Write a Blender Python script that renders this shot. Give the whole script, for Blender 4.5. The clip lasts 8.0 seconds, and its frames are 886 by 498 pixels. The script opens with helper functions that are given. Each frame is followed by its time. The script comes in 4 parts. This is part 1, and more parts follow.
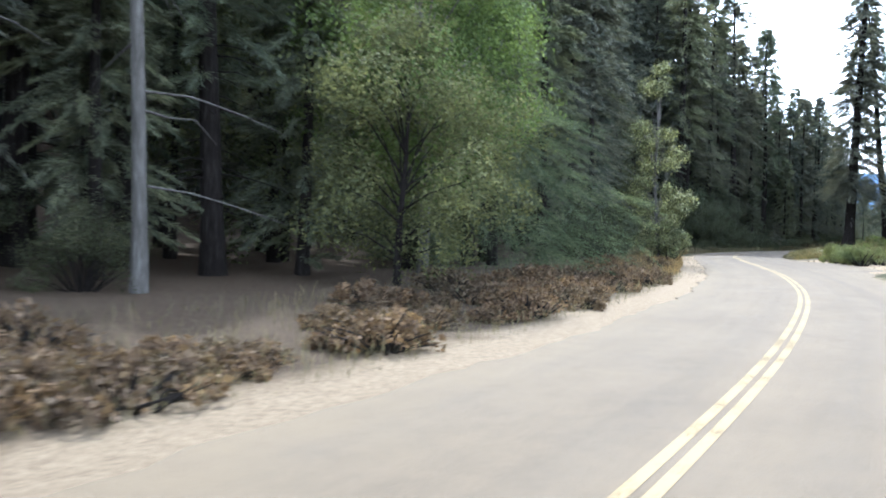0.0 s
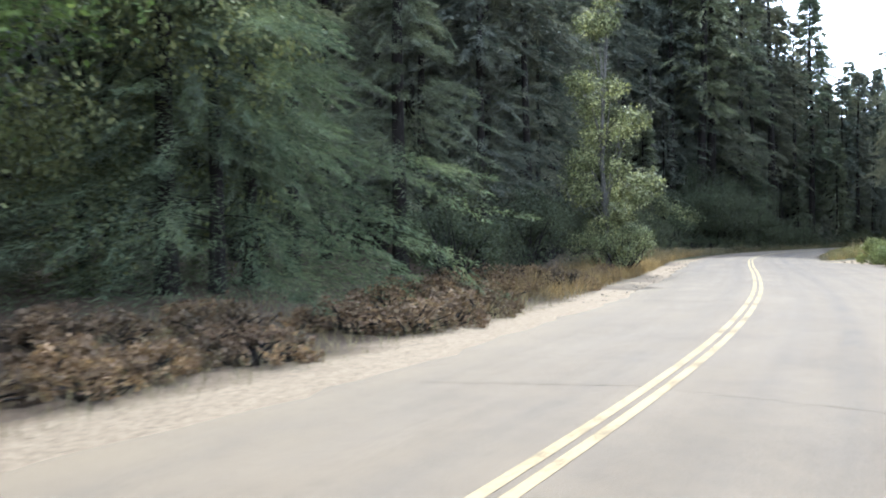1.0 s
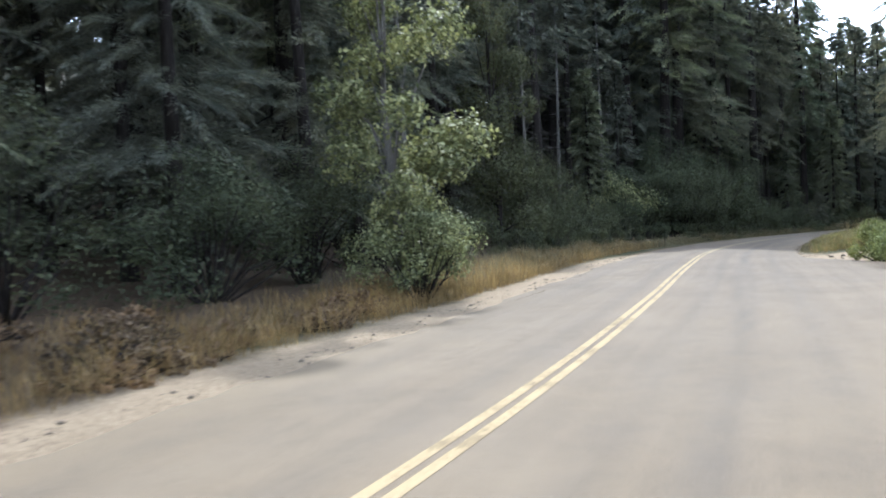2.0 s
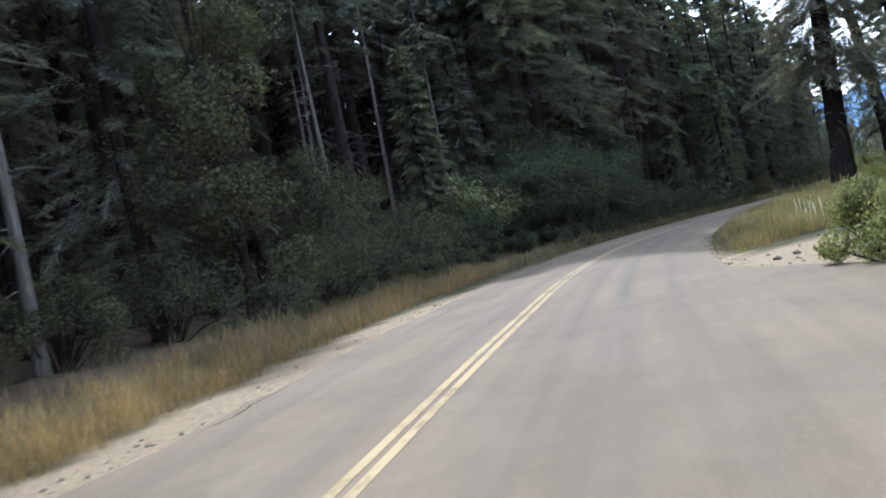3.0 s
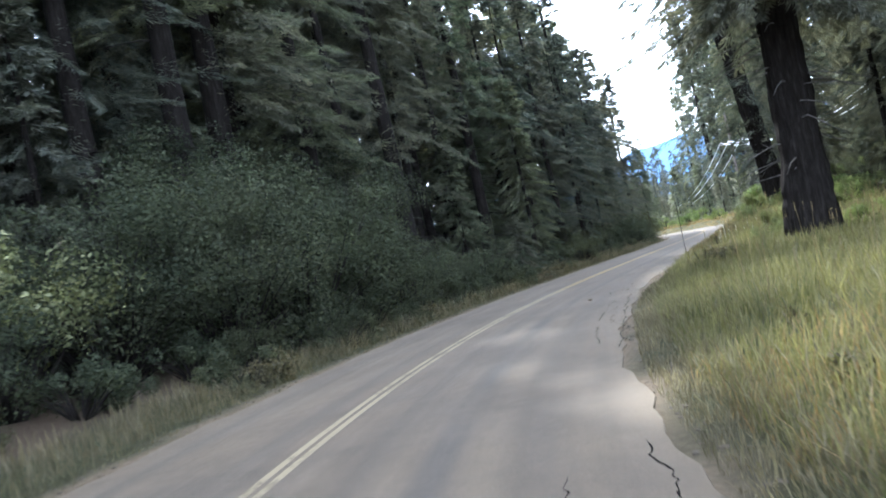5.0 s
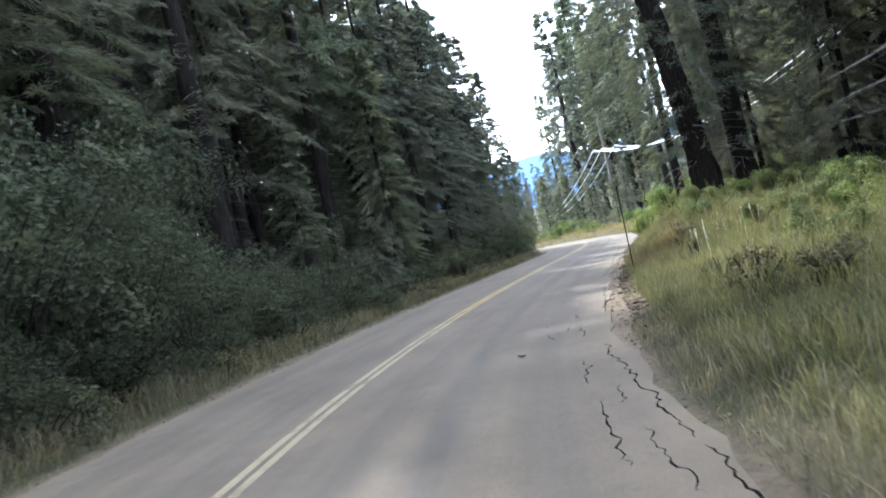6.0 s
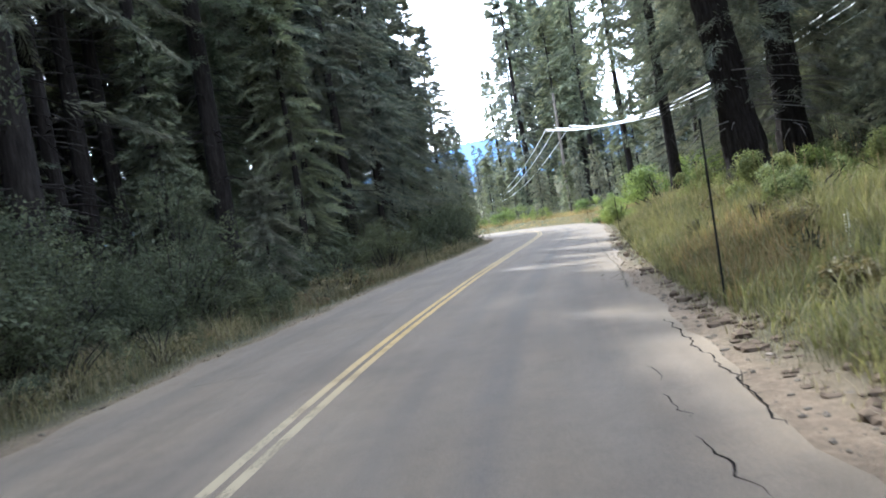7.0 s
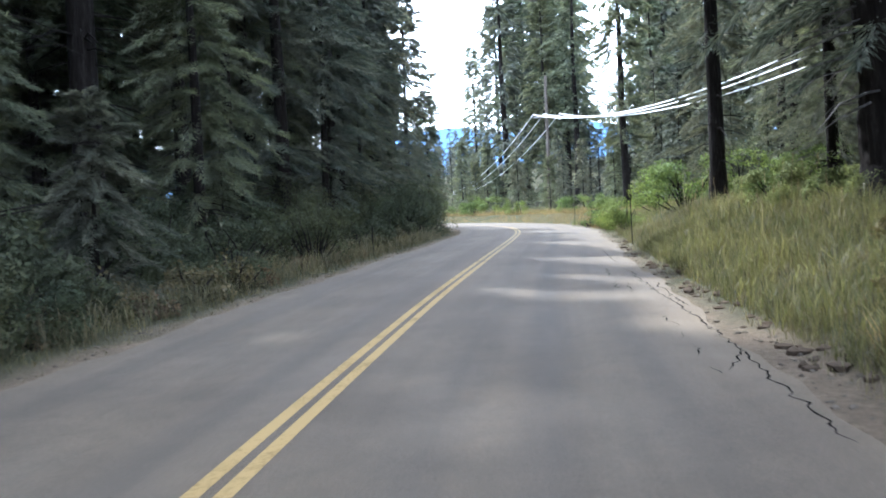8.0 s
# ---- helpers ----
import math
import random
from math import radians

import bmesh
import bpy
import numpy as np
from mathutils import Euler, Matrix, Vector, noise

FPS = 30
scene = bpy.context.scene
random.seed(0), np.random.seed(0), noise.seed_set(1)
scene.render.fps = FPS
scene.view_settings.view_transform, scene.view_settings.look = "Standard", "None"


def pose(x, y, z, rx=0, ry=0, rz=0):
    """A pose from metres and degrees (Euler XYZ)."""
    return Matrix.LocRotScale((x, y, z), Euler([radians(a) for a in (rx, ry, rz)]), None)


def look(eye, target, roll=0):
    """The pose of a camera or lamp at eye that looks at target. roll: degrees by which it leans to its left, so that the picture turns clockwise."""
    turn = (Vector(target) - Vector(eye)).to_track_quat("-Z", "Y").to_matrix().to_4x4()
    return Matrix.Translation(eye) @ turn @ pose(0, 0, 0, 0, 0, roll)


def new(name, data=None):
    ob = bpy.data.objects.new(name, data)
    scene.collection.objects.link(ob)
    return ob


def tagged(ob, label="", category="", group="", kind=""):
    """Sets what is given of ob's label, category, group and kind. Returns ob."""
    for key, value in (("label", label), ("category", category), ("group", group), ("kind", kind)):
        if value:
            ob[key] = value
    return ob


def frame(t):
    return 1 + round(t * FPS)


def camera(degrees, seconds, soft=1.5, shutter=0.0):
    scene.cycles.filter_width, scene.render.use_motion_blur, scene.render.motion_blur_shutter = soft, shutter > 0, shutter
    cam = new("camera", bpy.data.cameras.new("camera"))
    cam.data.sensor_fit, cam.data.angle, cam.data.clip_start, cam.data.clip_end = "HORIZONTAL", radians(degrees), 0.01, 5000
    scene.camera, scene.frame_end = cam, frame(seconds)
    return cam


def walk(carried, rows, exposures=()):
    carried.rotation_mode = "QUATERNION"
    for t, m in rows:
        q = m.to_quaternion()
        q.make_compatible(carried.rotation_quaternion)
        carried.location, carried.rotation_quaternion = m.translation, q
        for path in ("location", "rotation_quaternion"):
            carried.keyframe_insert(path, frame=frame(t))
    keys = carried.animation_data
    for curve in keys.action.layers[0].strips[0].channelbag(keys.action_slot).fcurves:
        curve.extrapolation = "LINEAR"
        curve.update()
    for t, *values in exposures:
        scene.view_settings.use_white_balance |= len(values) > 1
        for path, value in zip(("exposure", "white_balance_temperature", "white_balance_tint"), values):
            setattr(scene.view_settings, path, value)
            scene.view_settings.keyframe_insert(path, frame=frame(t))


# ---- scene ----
# A shaded two-lane forest road with a double yellow line, driven along.

# ---- camera: seconds, eye x y z, yaw to the left, pitch up, roll ----
PATH = [
    (0, 19.196, -92.988, 1.443, 33.64, -1.22, 1.18),
    (0.5, 19.144, -85.802, 1.372, 35.86, -1.18, 0.61),
    (1, 18.418, -78.776, 1.374, 37.89, -0.81, -0.53),
    (1.2, 18.273, -75.796, 1.366, 38.56, -0.58, -2.08),
    (2.3, 14.403, -59.857, 1.394, 37.86, -1.69, -2.74),
    (2.5, 13.563, -57.119, 1.389, 35.47, -1.61, -5.37),
    (3, 11.660, -50.585, 1.370, 31.75, -0.29, -11.25),
    (3.2, 10.952, -48.063, 1.386, 30.63, 0.70, -12.40),
    (3.5, 9.890, -44.394, 1.432, 28.66, 2.13, -12.75),
    (4, 7.934, -38.769, 1.395, 25.39, 2.18, -13.53),
    (4.2, 7.213, -36.605, 1.389, 23.65, 1.88, -13.48),
    (5.3, 4.049, -24.221, 1.497, 14.30, 1.43, -12.59),
    (5.5, 3.587, -22.212, 1.420, 12.48, 1.45, -13.02),
    (6, 2.606, -17.272, 1.377, 7.17, 0.42, -12.62),
    (6.5, 2.010, -12.680, 1.312, 3.77, -0.63, -11.37),
    (7, 1.780, -8.109, 1.333, 2.93, -1.56, -9.43),
    (7.5, 1.525, -3.933, 1.451, 0.91, -2.76, -7.44),
    (8, 1.701, 0.001, 1.292, 0.54, -2.84, -2.66),
]
cam = camera(55.38, 8.0, soft=1.8, shutter=0.14)


def aim(x, y, z, yaw, pitch, roll):
    a, b = radians(yaw), radians(pitch)
    ahead = Vector((-math.sin(a) * math.cos(b), math.cos(a) * math.cos(b), math.sin(b)))
    eye = Vector((x, y, z))
    return look(eye, eye + 10 * ahead, roll)


walk(cam, [(t, aim(*p)) for t, *p in PATH],
     exposures=[(0, 2.88, 5310, 8), (1.2, 2.88, 5310, 8), (2.3, 2.55, 5430, 9), (3.0, 2.5, 5400, 9), (4.2, 2.98, 5280, 9), (5.3, 3.4, 5400, 9), (7, 3.4, 5430, 9), (8, 3.25, 5250, 9)])

# ---- world and sun ----
SUN_AZ, SUN_EL = radians(33), radians(50)      # azimuth to the left of +y
world = bpy.data.worlds.new("sky")
scene.world = world
world.use_nodes = True
wn = world.node_tree
sky = wn.nodes.new("ShaderNodeTexSky")
sky.sky_type, sky.sun_disc = "NISHITA", False
sky.sun_elevation, sky.sun_rotation = SUN_EL, -SUN_AZ
sky.air_density, sky.dust_density, sky.ozone_density = 1.0, 2.0, 1.5
wn.nodes["Background"].inputs["Strength"].default_value = 0.15
veil = wn.nodes.new("ShaderNodeMix")          # thin high cloud over the blue
veil.data_type = "RGBA"
veil.inputs[0].default_value = 0.6
veil.inputs[7].default_value = (6.3, 6.4, 6.5, 1)
wn.links.new(sky.outputs[0], veil.inputs[6])
wn.links.new(veil.outputs[2], wn.nodes["Background"].inputs["Color"])

sun_data = bpy.data.lights.new("sun", "SUN")
sun_data.energy, sun_data.angle, sun_data.color = 1.6, radians(1.4), (1.0, 0.93, 0.82)
sun = new("sun", sun_data)
to_sun = Vector((-math.sin(SUN_AZ) * math.cos(SUN_EL), math.cos(SUN_AZ) * math.cos(SUN_EL), math.sin(SUN_EL)))
sun.matrix_world = look(to_sun * 80, (0, 0, 0))


# ---- materials ----
def material(name):
    m = bpy.data.materials.new(name)
    m.use_nodes = True
    return m, m.node_tree.nodes, m.node_tree.links, m.node_tree.nodes["Principled BSDF"]


def noise_node(nodes, links, scale, detail=6.0, rough=0.6, coord="Object"):
    tc = nodes.new("ShaderNodeTexCoord")
    n = nodes.new("ShaderNodeTexNoise")
    n.inputs["Scale"].default_value, n.inputs["Detail"].default_value = scale, detail
    n.inputs["Roughness"].default_value = rough
    links.new(tc.outputs[coord], n.inputs["Vector"])
    return n.outputs["Fac"]


def ramp(nodes, links, fac, stops):
    r = nodes.new("ShaderNodeValToRGB")
    els = r.color_ramp.elements
    while len(els) < len(stops):
        els.new(0.5)
    for e, (p, c) in zip(els, stops):
        e.position, e.color = p, (*c, 1)
    links.new(fac, r.inputs["Fac"])
    return r.outputs["Color"]


def mix(nodes, links, fac, a, b, how="MIX"):
    m = nodes.new("ShaderNodeMix")
    m.data_type, m.blend_type = "RGBA", how
    for socket, value in ((m.inputs[0], fac), (m.inputs[6], a), (m.inputs[7], b)):
        if isinstance(value, (int, float)):
            socket.default_value = value
        elif isinstance(value, tuple):
            socket.default_value = (*value, 1)
        else:
            links.new(value, socket)
    return m.outputs[2]


def bump(nodes, links, bsdf, height, strength, distance):
    b = nodes.new("ShaderNodeBump")
    b.inputs["Strength"].default_value, b.inputs["Distance"].default_value = strength, distance
    links.new(height, b.inputs["Height"])
    links.new(b.outputs[0], bsdf.inputs["Normal"])


def asphalt_material():
    m, n, l, b = material("worn_asphalt")
    fine = noise_node(n, l, 55, 8, 0.75)
    broad = noise_node(n, l, 0.35, 4, 0.6)
    lane = n.new("ShaderNodeAttribute")               # metres across and along the road
    lane.attribute_name = "lane"
    stretch = n.new("ShaderNodeMapping")
    stretch.inputs["Scale"].default_value = (0.9, 0.35, 1)
    l.new(lane.outputs["Vector"], stretch.inputs["Vector"])
    streak = n.new("ShaderNodeTexNoise")
    streak.inputs["Scale"].default_value, streak.inputs["Detail"].default_value = 1.2, 5
    l.new(stretch.outputs[0], streak.inputs["Vector"])
    base = ramp(n, l, fine, [(0.25, (0.054, 0.042, 0.029)), (0.55, (0.090, 0.071, 0.049)), (0.85, (0.150, 0.120, 0.083))])
    dust = ramp(n, l, streak.outputs["Fac"], [(0.42, (0, 0, 0)), (0.72, (1, 1, 1))])
    stain = ramp(n, l, broad, [(0.35, (0.78, 0.78, 0.79)), (0.65, (1.10, 1.08, 1.04))])
    col = mix(n, l, 1.0, base, stain, "MULTIPLY")
    f = n.new("ShaderNodeMath")
    f.operation = "MULTIPLY"
    l.new(dust, f.inputs[0])
    f.inputs[1].default_value = 0.22
    col = mix(n, l, f.outputs[0], col, (0.135, 0.112, 0.085))
    at = n.new("ShaderNodeAttribute")
    at.attribute_name = "wheel"
    patchy = ramp(n, l, broad, [(0.38, (0.2, 0.2, 0.2)), (0.60, (0.8, 0.8, 0.8))])
    g = n.new("ShaderNodeMath")
    g.operation = "MULTIPLY"
    l.new(at.outputs["Fac"], g.inputs[0])
    l.new(patchy, g.inputs[1])
    col = mix(n, l, g.outputs[0], col, (0.038, 0.034, 0.030))
    blotch = ramp(n, l, noise_node(n, l, 3.2, 7, 0.7), [(0.32, (0.9, 0.895, 0.89)), (0.5, (1.0, 1.0, 1.0)), (0.72, (1.07, 1.06, 1.04))])
    col = mix(n, l, 1.0, col, blotch, "MULTIPLY")
    longmap = n.new("ShaderNodeMapping")
    longmap.inputs["Scale"].default_value = (4.0, 0.11, 1)
    l.new(lane.outputs["Vector"], longmap.inputs["Vector"])
    tyre = n.new("ShaderNodeTexNoise")
    tyre.inputs["Scale"].default_value, tyre.inputs["Detail"].default_value = 1.0, 6
    l.new(longmap.outputs[0], tyre.inputs["Vector"])
    col = mix(n, l, 1.0, col, ramp(n, l, tyre.outputs["Fac"], [(0.3, (0.89, 0.89, 0.89)), (0.6, (1.05, 1.05, 1.05))]), "MULTIPLY")
    sand = n.new("ShaderNodeAttribute")
    sand.attribute_name = "sand"
    h = n.new("ShaderNodeMath")
    h.operation = "MULTIPLY"
    l.new(sand.outputs["Fac"], h.inputs[0])
    l.new(ramp(n, l, noise_node(n, l, 0.8, 6, 0.65), [(0.3, (0.45, 0.45, 0.45)), (0.65, (1, 1, 1))]), h.inputs[1])
    col = mix(n, l, h.outputs[0], col, (0.112, 0.086, 0.053))
    aggregate = ramp(n, l, noise_node(n, l, 140, 3, 0.8), [(0.40, (0.82, 0.82, 0.82)), (0.62, (1.2, 1.2, 1.2))])
    col = mix(n, l, 1.0, col, aggregate, "MULTIPLY")
    l.new(col, b.inputs["Base Color"])
    b.inputs["Roughness"].default_value = 0.9
    b.inputs["Specular IOR Level"].default_value = 0.2
    bump(n, l, b, fine, 0.5, 0.012)
    return m


def paint_material():
    m, n, l, b = material("worn_yellow_paint")
    chips = noise_node(n, l, 26, 8, 0.75)
    wear = noise_node(n, l, 1.1, 5, 0.6)
    s = n.new("ShaderNodeMath")
    s.operation = "ADD"
    l.new(chips, s.inputs[0])
    l.new(wear, s.inputs[1])
    col = ramp(n, l, s.outputs[0], [(0.70, (0.072, 0.060, 0.044)), (0.90, (0.122, 0.099, 0.063)), (1.2, (0.185, 0.150, 0.094))])
    # mixes in a deeper yellow, held back towards the sunlit far stretch
    vivid = n.new("ShaderNodeAttribute")
    vivid.attribute_name = "vivid"
    rich = ramp(n, l, s.outputs[0], [(0.66, (0.080, 0.060, 0.036)), (0.82, (0.19, 0.122, 0.040)), (1.1, (0.28, 0.185, 0.062))])
    col = mix(n, l, vivid.outputs["Fac"], col, rich)
    l.new(col, b.inputs["Base Color"])
    b.inputs["Roughness"].default_value = 0.88
    b.inputs["Specular IOR Level"].default_value = 0.1
    return m


def ground_material():
    """Needle litter in the wood, sand and dirt beside the road (attributes 'gravel' and 'pale'), dry grassy soil (attribute 'turf')."""
    m, n, l, b = material("forest_ground")
    fine = noise_node(n, l, 14, 9, 0.75)
    mid = noise_node(n, l, 1.6, 6, 0.65)
    litter = ramp(n, l, fine, [(0.3, (0.025, 0.018, 0.012)), (0.55, (0.06, 0.043, 0.028)), (0.8, (0.11, 0.082, 0.052))])
    gravel = ramp(n, l, fine, [(0.25, (0.085, 0.064, 0.042)), (0.5, (0.170, 0.132, 0.088)), (0.8, (0.27, 0.215, 0.148))])
    dirt = ramp(n, l, fine, [(0.25, (0.050, 0.037, 0.025)), (0.5, (0.105, 0.079, 0.053)), (0.8, (0.185, 0.145, 0.098))])
    at3 = n.new("ShaderNodeAttribute")
    at3.attribute_name = "pale"
    gravel = mix(n, l, at3.outputs["Fac"], dirt, gravel)
    turf = ramp(n, l, mid, [(0.3, (0.0184, 0.0226, 0.0087)), (0.5, (0.0316, 0.0316, 0.0137)), (0.75, (0.0535, 0.0448, 0.0219))])
    at = n.new("ShaderNodeAttribute")
    at.attribute_name = "gravel"
    at2 = n.new("ShaderNodeAttribute")
    at2.attribute_name = "turf"
    col = mix(n, l, at2.outputs["Fac"], litter, turf)
    col = mix(n, l, at.outputs["Fac"], col, gravel)
    l.new(col, b.inputs["Base Color"])
    b.inputs["Roughness"].default_value = 0.95
    b.inputs["Specular IOR Level"].default_value = 0.1
    bump(n, l, b, fine, 0.9, 0.05)
    return m


def leaf_material(name, dark, mid, light, translucency=0.35, gloss=0.7):
    m, n, l, b = material(name)
    g = n.new("ShaderNodeNewGeometry")
    o = n.new("ShaderNodeObjectInfo")
    col = ramp(n, l, g.outputs["Random Per Island"], [(0.0, dark), (0.55, mid), (1.0, light)])
    tint = ramp(n, l, o.outputs["Random"], [(0.0, (0.82, 0.88, 0.86)), (0.5, (1, 1, 1)), (1.0, (1.10, 1.05, 0.92))])
    col = mix(n, l, 1.0, col, tint, "MULTIPLY")
    clump = ramp(n, l, noise_node(n, l, 1.1, 3, 0.6), [(0.33, (0.62, 0.66, 0.66)), (0.5, (1, 1, 1)), (0.68, (1.38, 1.32, 1.16))])
    col = mix(n, l, 1.0, col, clump, "MULTIPLY")
    l.new(col, b.inputs["Base Color"])
    b.inputs["Roughness"].default_value = gloss
    b.inputs["Specular IOR Level"].default_value = 0.12
    t = n.new("ShaderNodeBsdfTranslucent")
    bright = mix(n, l, 1.0, col, (1.12, 1.15, 0.88), "MULTIPLY")
    l.new(bright, t.inputs["Color"])
    mx = n.new("ShaderNodeMixShader")
    mx.inputs[0].default_value = translucency
    l.new(b.outputs[0], mx.inputs[1])
    l.new(t.outputs[0], mx.inputs[2])
    l.new(mx.outputs[0], n["Material Output"].inputs["Surface"])
    return m


def bark_material(name, a, b_, c, scale=1.0):
    m, n, l, b = material(name)
    tc = n.new("ShaderNodeTexCoord")
    mp = n.new("ShaderNodeMapping")
    mp.inputs["Scale"].default_value = (9 * scale, 9 * scale, 1.3 * scale)
    l.new(tc.outputs["Object"], mp.inputs["Vector"])
    v = n.new("ShaderNodeTexNoise")
    v.inputs["Scale"].default_value, v.inputs["Detail"].default_value, v.inputs["Roughness"].default_value = 1.6, 8, 0.7
    l.new(mp.outputs[0], v.inputs["Vector"])
    col = ramp(n, l, v.outputs["Fac"], [(0.3, a), (0.52, b_), (0.75, c)])
    l.new(col, b.inputs["Base Color"])
    b.inputs["Roughness"].default_value = 0.92
    b.inputs["Specular IOR Level"].default_value = 0.08
    bump(n, l, b, v.outputs["Fac"], 1.0, 0.05)
    return m


def plain_material(name, a, c, scale=8.0, rough=0.6, metal=0.0):
    m, n, l, b = material(name)
    f = noise_node(n, l, scale, 6, 0.65)
    l.new(ramp(n, l, f, [(0.3, a), (0.7, c)]), b.inputs["Base Color"])
    b.inputs["Roughness"].default_value, b.inputs["Metallic"].default_value = rough, metal
    b.inputs["Specular IOR Level"].default_value = 0.5 if rough < 0.8 else 0.0
    bump(n, l, b, f, 0.3, 0.01)
    return m


ASPHALT, PAINT, GROUND = asphalt_material(), paint_material(), ground_material()
NEEDLE = leaf_material("conifer_needles", (0.0632, 0.0655, 0.053), (0.1, 0.104, 0.0836), (0.158, 0.158, 0.129), 0.32)
NEEDLE_LIGHT = leaf_material("pine_needles", (0.0698, 0.077, 0.051), (0.113, 0.123, 0.0836), (0.169, 0.175, 0.122), 0.34)
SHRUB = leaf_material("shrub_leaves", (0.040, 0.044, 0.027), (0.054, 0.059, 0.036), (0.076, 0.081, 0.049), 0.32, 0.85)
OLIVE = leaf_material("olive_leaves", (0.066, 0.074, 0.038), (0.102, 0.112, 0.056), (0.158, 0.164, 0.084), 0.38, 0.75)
LUSH = leaf_material("lush_weed_leaves", (0.072, 0.085, 0.035), (0.112, 0.127, 0.052), (0.162, 0.172, 0.080), 0.38, 0.75)
PALE = leaf_material("pale_willow_leaves", (0.054, 0.060, 0.029), (0.104, 0.112, 0.053), (0.26, 0.27, 0.155), 0.36, 0.55)
FIR = leaf_material("fresh_fir_needles", (0.072, 0.086, 0.050), (0.112, 0.130, 0.076), (0.168, 0.180, 0.112), 0.36)
BRIGHT = leaf_material("fresh_green_leaves", (0.068, 0.092, 0.028), (0.112, 0.142, 0.045), (0.164, 0.196, 0.072), 0.40, 0.7)
GRASS_GREEN = leaf_material("green_grass", (0.074, 0.073, 0.029), (0.117, 0.111, 0.046), (0.180, 0.158, 0.078), 0.45, 0.75)
WEED = leaf_material("dry_weed_leaves", (0.0495, 0.0405, 0.0216), (0.0855, 0.0738, 0.036), (0.135, 0.108, 0.0585), 0.32, 0.55)
GRASS_STRAW = leaf_material("straw_grass", (0.0871, 0.0709, 0.0434), (0.137, 0.113, 0.072), (0.207, 0.174, 0.122), 0.45, 0.75)
GRASS_DRY = leaf_material("dry_grass", (0.105, 0.071, 0.036), (0.158, 0.112, 0.059), (0.23, 0.176, 0.106), 0.45, 0.75)
BRACKEN = leaf_material("rusty_bracken_fronds", (0.058, 0.038, 0.025), (0.105, 0.071, 0.046), (0.175, 0.125, 0.085), 0.32, 0.75)
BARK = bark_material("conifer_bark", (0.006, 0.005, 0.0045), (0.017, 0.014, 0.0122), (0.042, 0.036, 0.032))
BARK_PALE = bark_material("grey_bark", (0.04, 0.036, 0.032), (0.10, 0.092, 0.082), (0.19, 0.18, 0.165))
DEADWOOD = bark_material("dead_branch_bark", (0.014, 0.0125, 0.011), (0.036, 0.032, 0.028), (0.075, 0.068, 0.060))
ARM_WOOD = bark_material("silvered_wood", (0.25, 0.24, 0.22), (0.40, 0.385, 0.36), (0.55, 0.53, 0.50), 0.8)
POLE_WOOD = bark_material("pole_wood", (0.054, 0.0456, 0.04), (0.126, 0.108, 0.09), (0.234, 0.209, 0.18), 0.8)
WIRE = plain_material("bare_aluminium_wire", (0.7, 0.7, 0.7), (0.85, 0.85, 0.85), 30, 0.4, 0.1)
DARK_STEEL = plain_material("dark_painted_steel", (0.008, 0.0075, 0.007), (0.022, 0.021, 0.019), 25, 0.8, 0.0)
CRACK = plain_material("crack_shadow_tar", (0.005, 0.0045, 0.004), (0.014, 0.012, 0.0105), 30, 1.0)
STONE = plain_material("gravel_stone", (0.060, 0.050, 0.039), (0.125, 0.105, 0.082), 6, 0.9)
CLOD = plain_material("dark_clod", (0.036, 0.0272, 0.02), (0.088, 0.0672, 0.048), 9, 0.95)

# ---- the road's line ----
KNOTS = [(20.5, -170), (19.8, -140), (18.9, -115), (18.3, -100), (17.83, -90), (16.8, -80), (15.12, -70), (12.64, -60),
         (9.5, -50), (6.11, -40), (3.01, -30), (0.85, -20), (0.02, -10), (0.36, 0), (1.36, 10), (2.64, 20),
         (4.0, 30), (5.0, 39), (5.1, 47), (3.6, 55), (0.2, 63), (-5.5, 71), (-14, 79), (-27, 88), (-45, 98), (-70, 108)]


def catmull(pts, step=0.5):
    p = np.array([pts[0], *pts, pts[-1]], float)
    p[0], p[-1] = 2 * p[1] - p[2], 2 * p[-2] - p[-3]
    out = []
    for i in range(1, len(p) - 2):
        for k in range(24):
            t = k / 24
            a, b, c, d = p[i - 1:i + 3]
            out.append(0.5 * (2 * b + (c - a) * t + (2 * a - 5 * b + 4 * c - d) * t * t + (3 * b - a - 3 * c + d) * t ** 3))
    out = np.array(out)
    s = np.r_[0, np.cumsum(np.linalg.norm(np.diff(out, axis=0), axis=1))]
    q = np.arange(0, s[-1], step)
    return np.stack([np.interp(q, s, out[:, 0]), np.interp(q, s, out[:, 1])], 1)


LINE = catmull(KNOTS)
TANG = np.gradient(LINE, axis=0)
TANG /= np.linalg.norm(TANG, axis=1)[:, None]
SIDE = np.stack([TANG[:, 1], -TANG[:, 0]], 1)          # to the right


def station(y):
    """The index of the line's first point past this y."""
    return int(np.argmax(LINE[:, 1] >= y))


def beside(y, u):
    """The plan point u metres to the right of the centre line at this y (single values or arrays)."""
    n = station(100)
    q = np.interp(y, LINE[:n, 1], np.arange(n))
    i = np.minimum(q.astype(int), n - 2)
    t = np.asarray(q - i)[..., None]
    return LINE[i] * (1 - t) + LINE[i + 1] * t + (SIDE[i] * (1 - t) + SIDE[i + 1] * t) * np.asarray(u)[..., None]


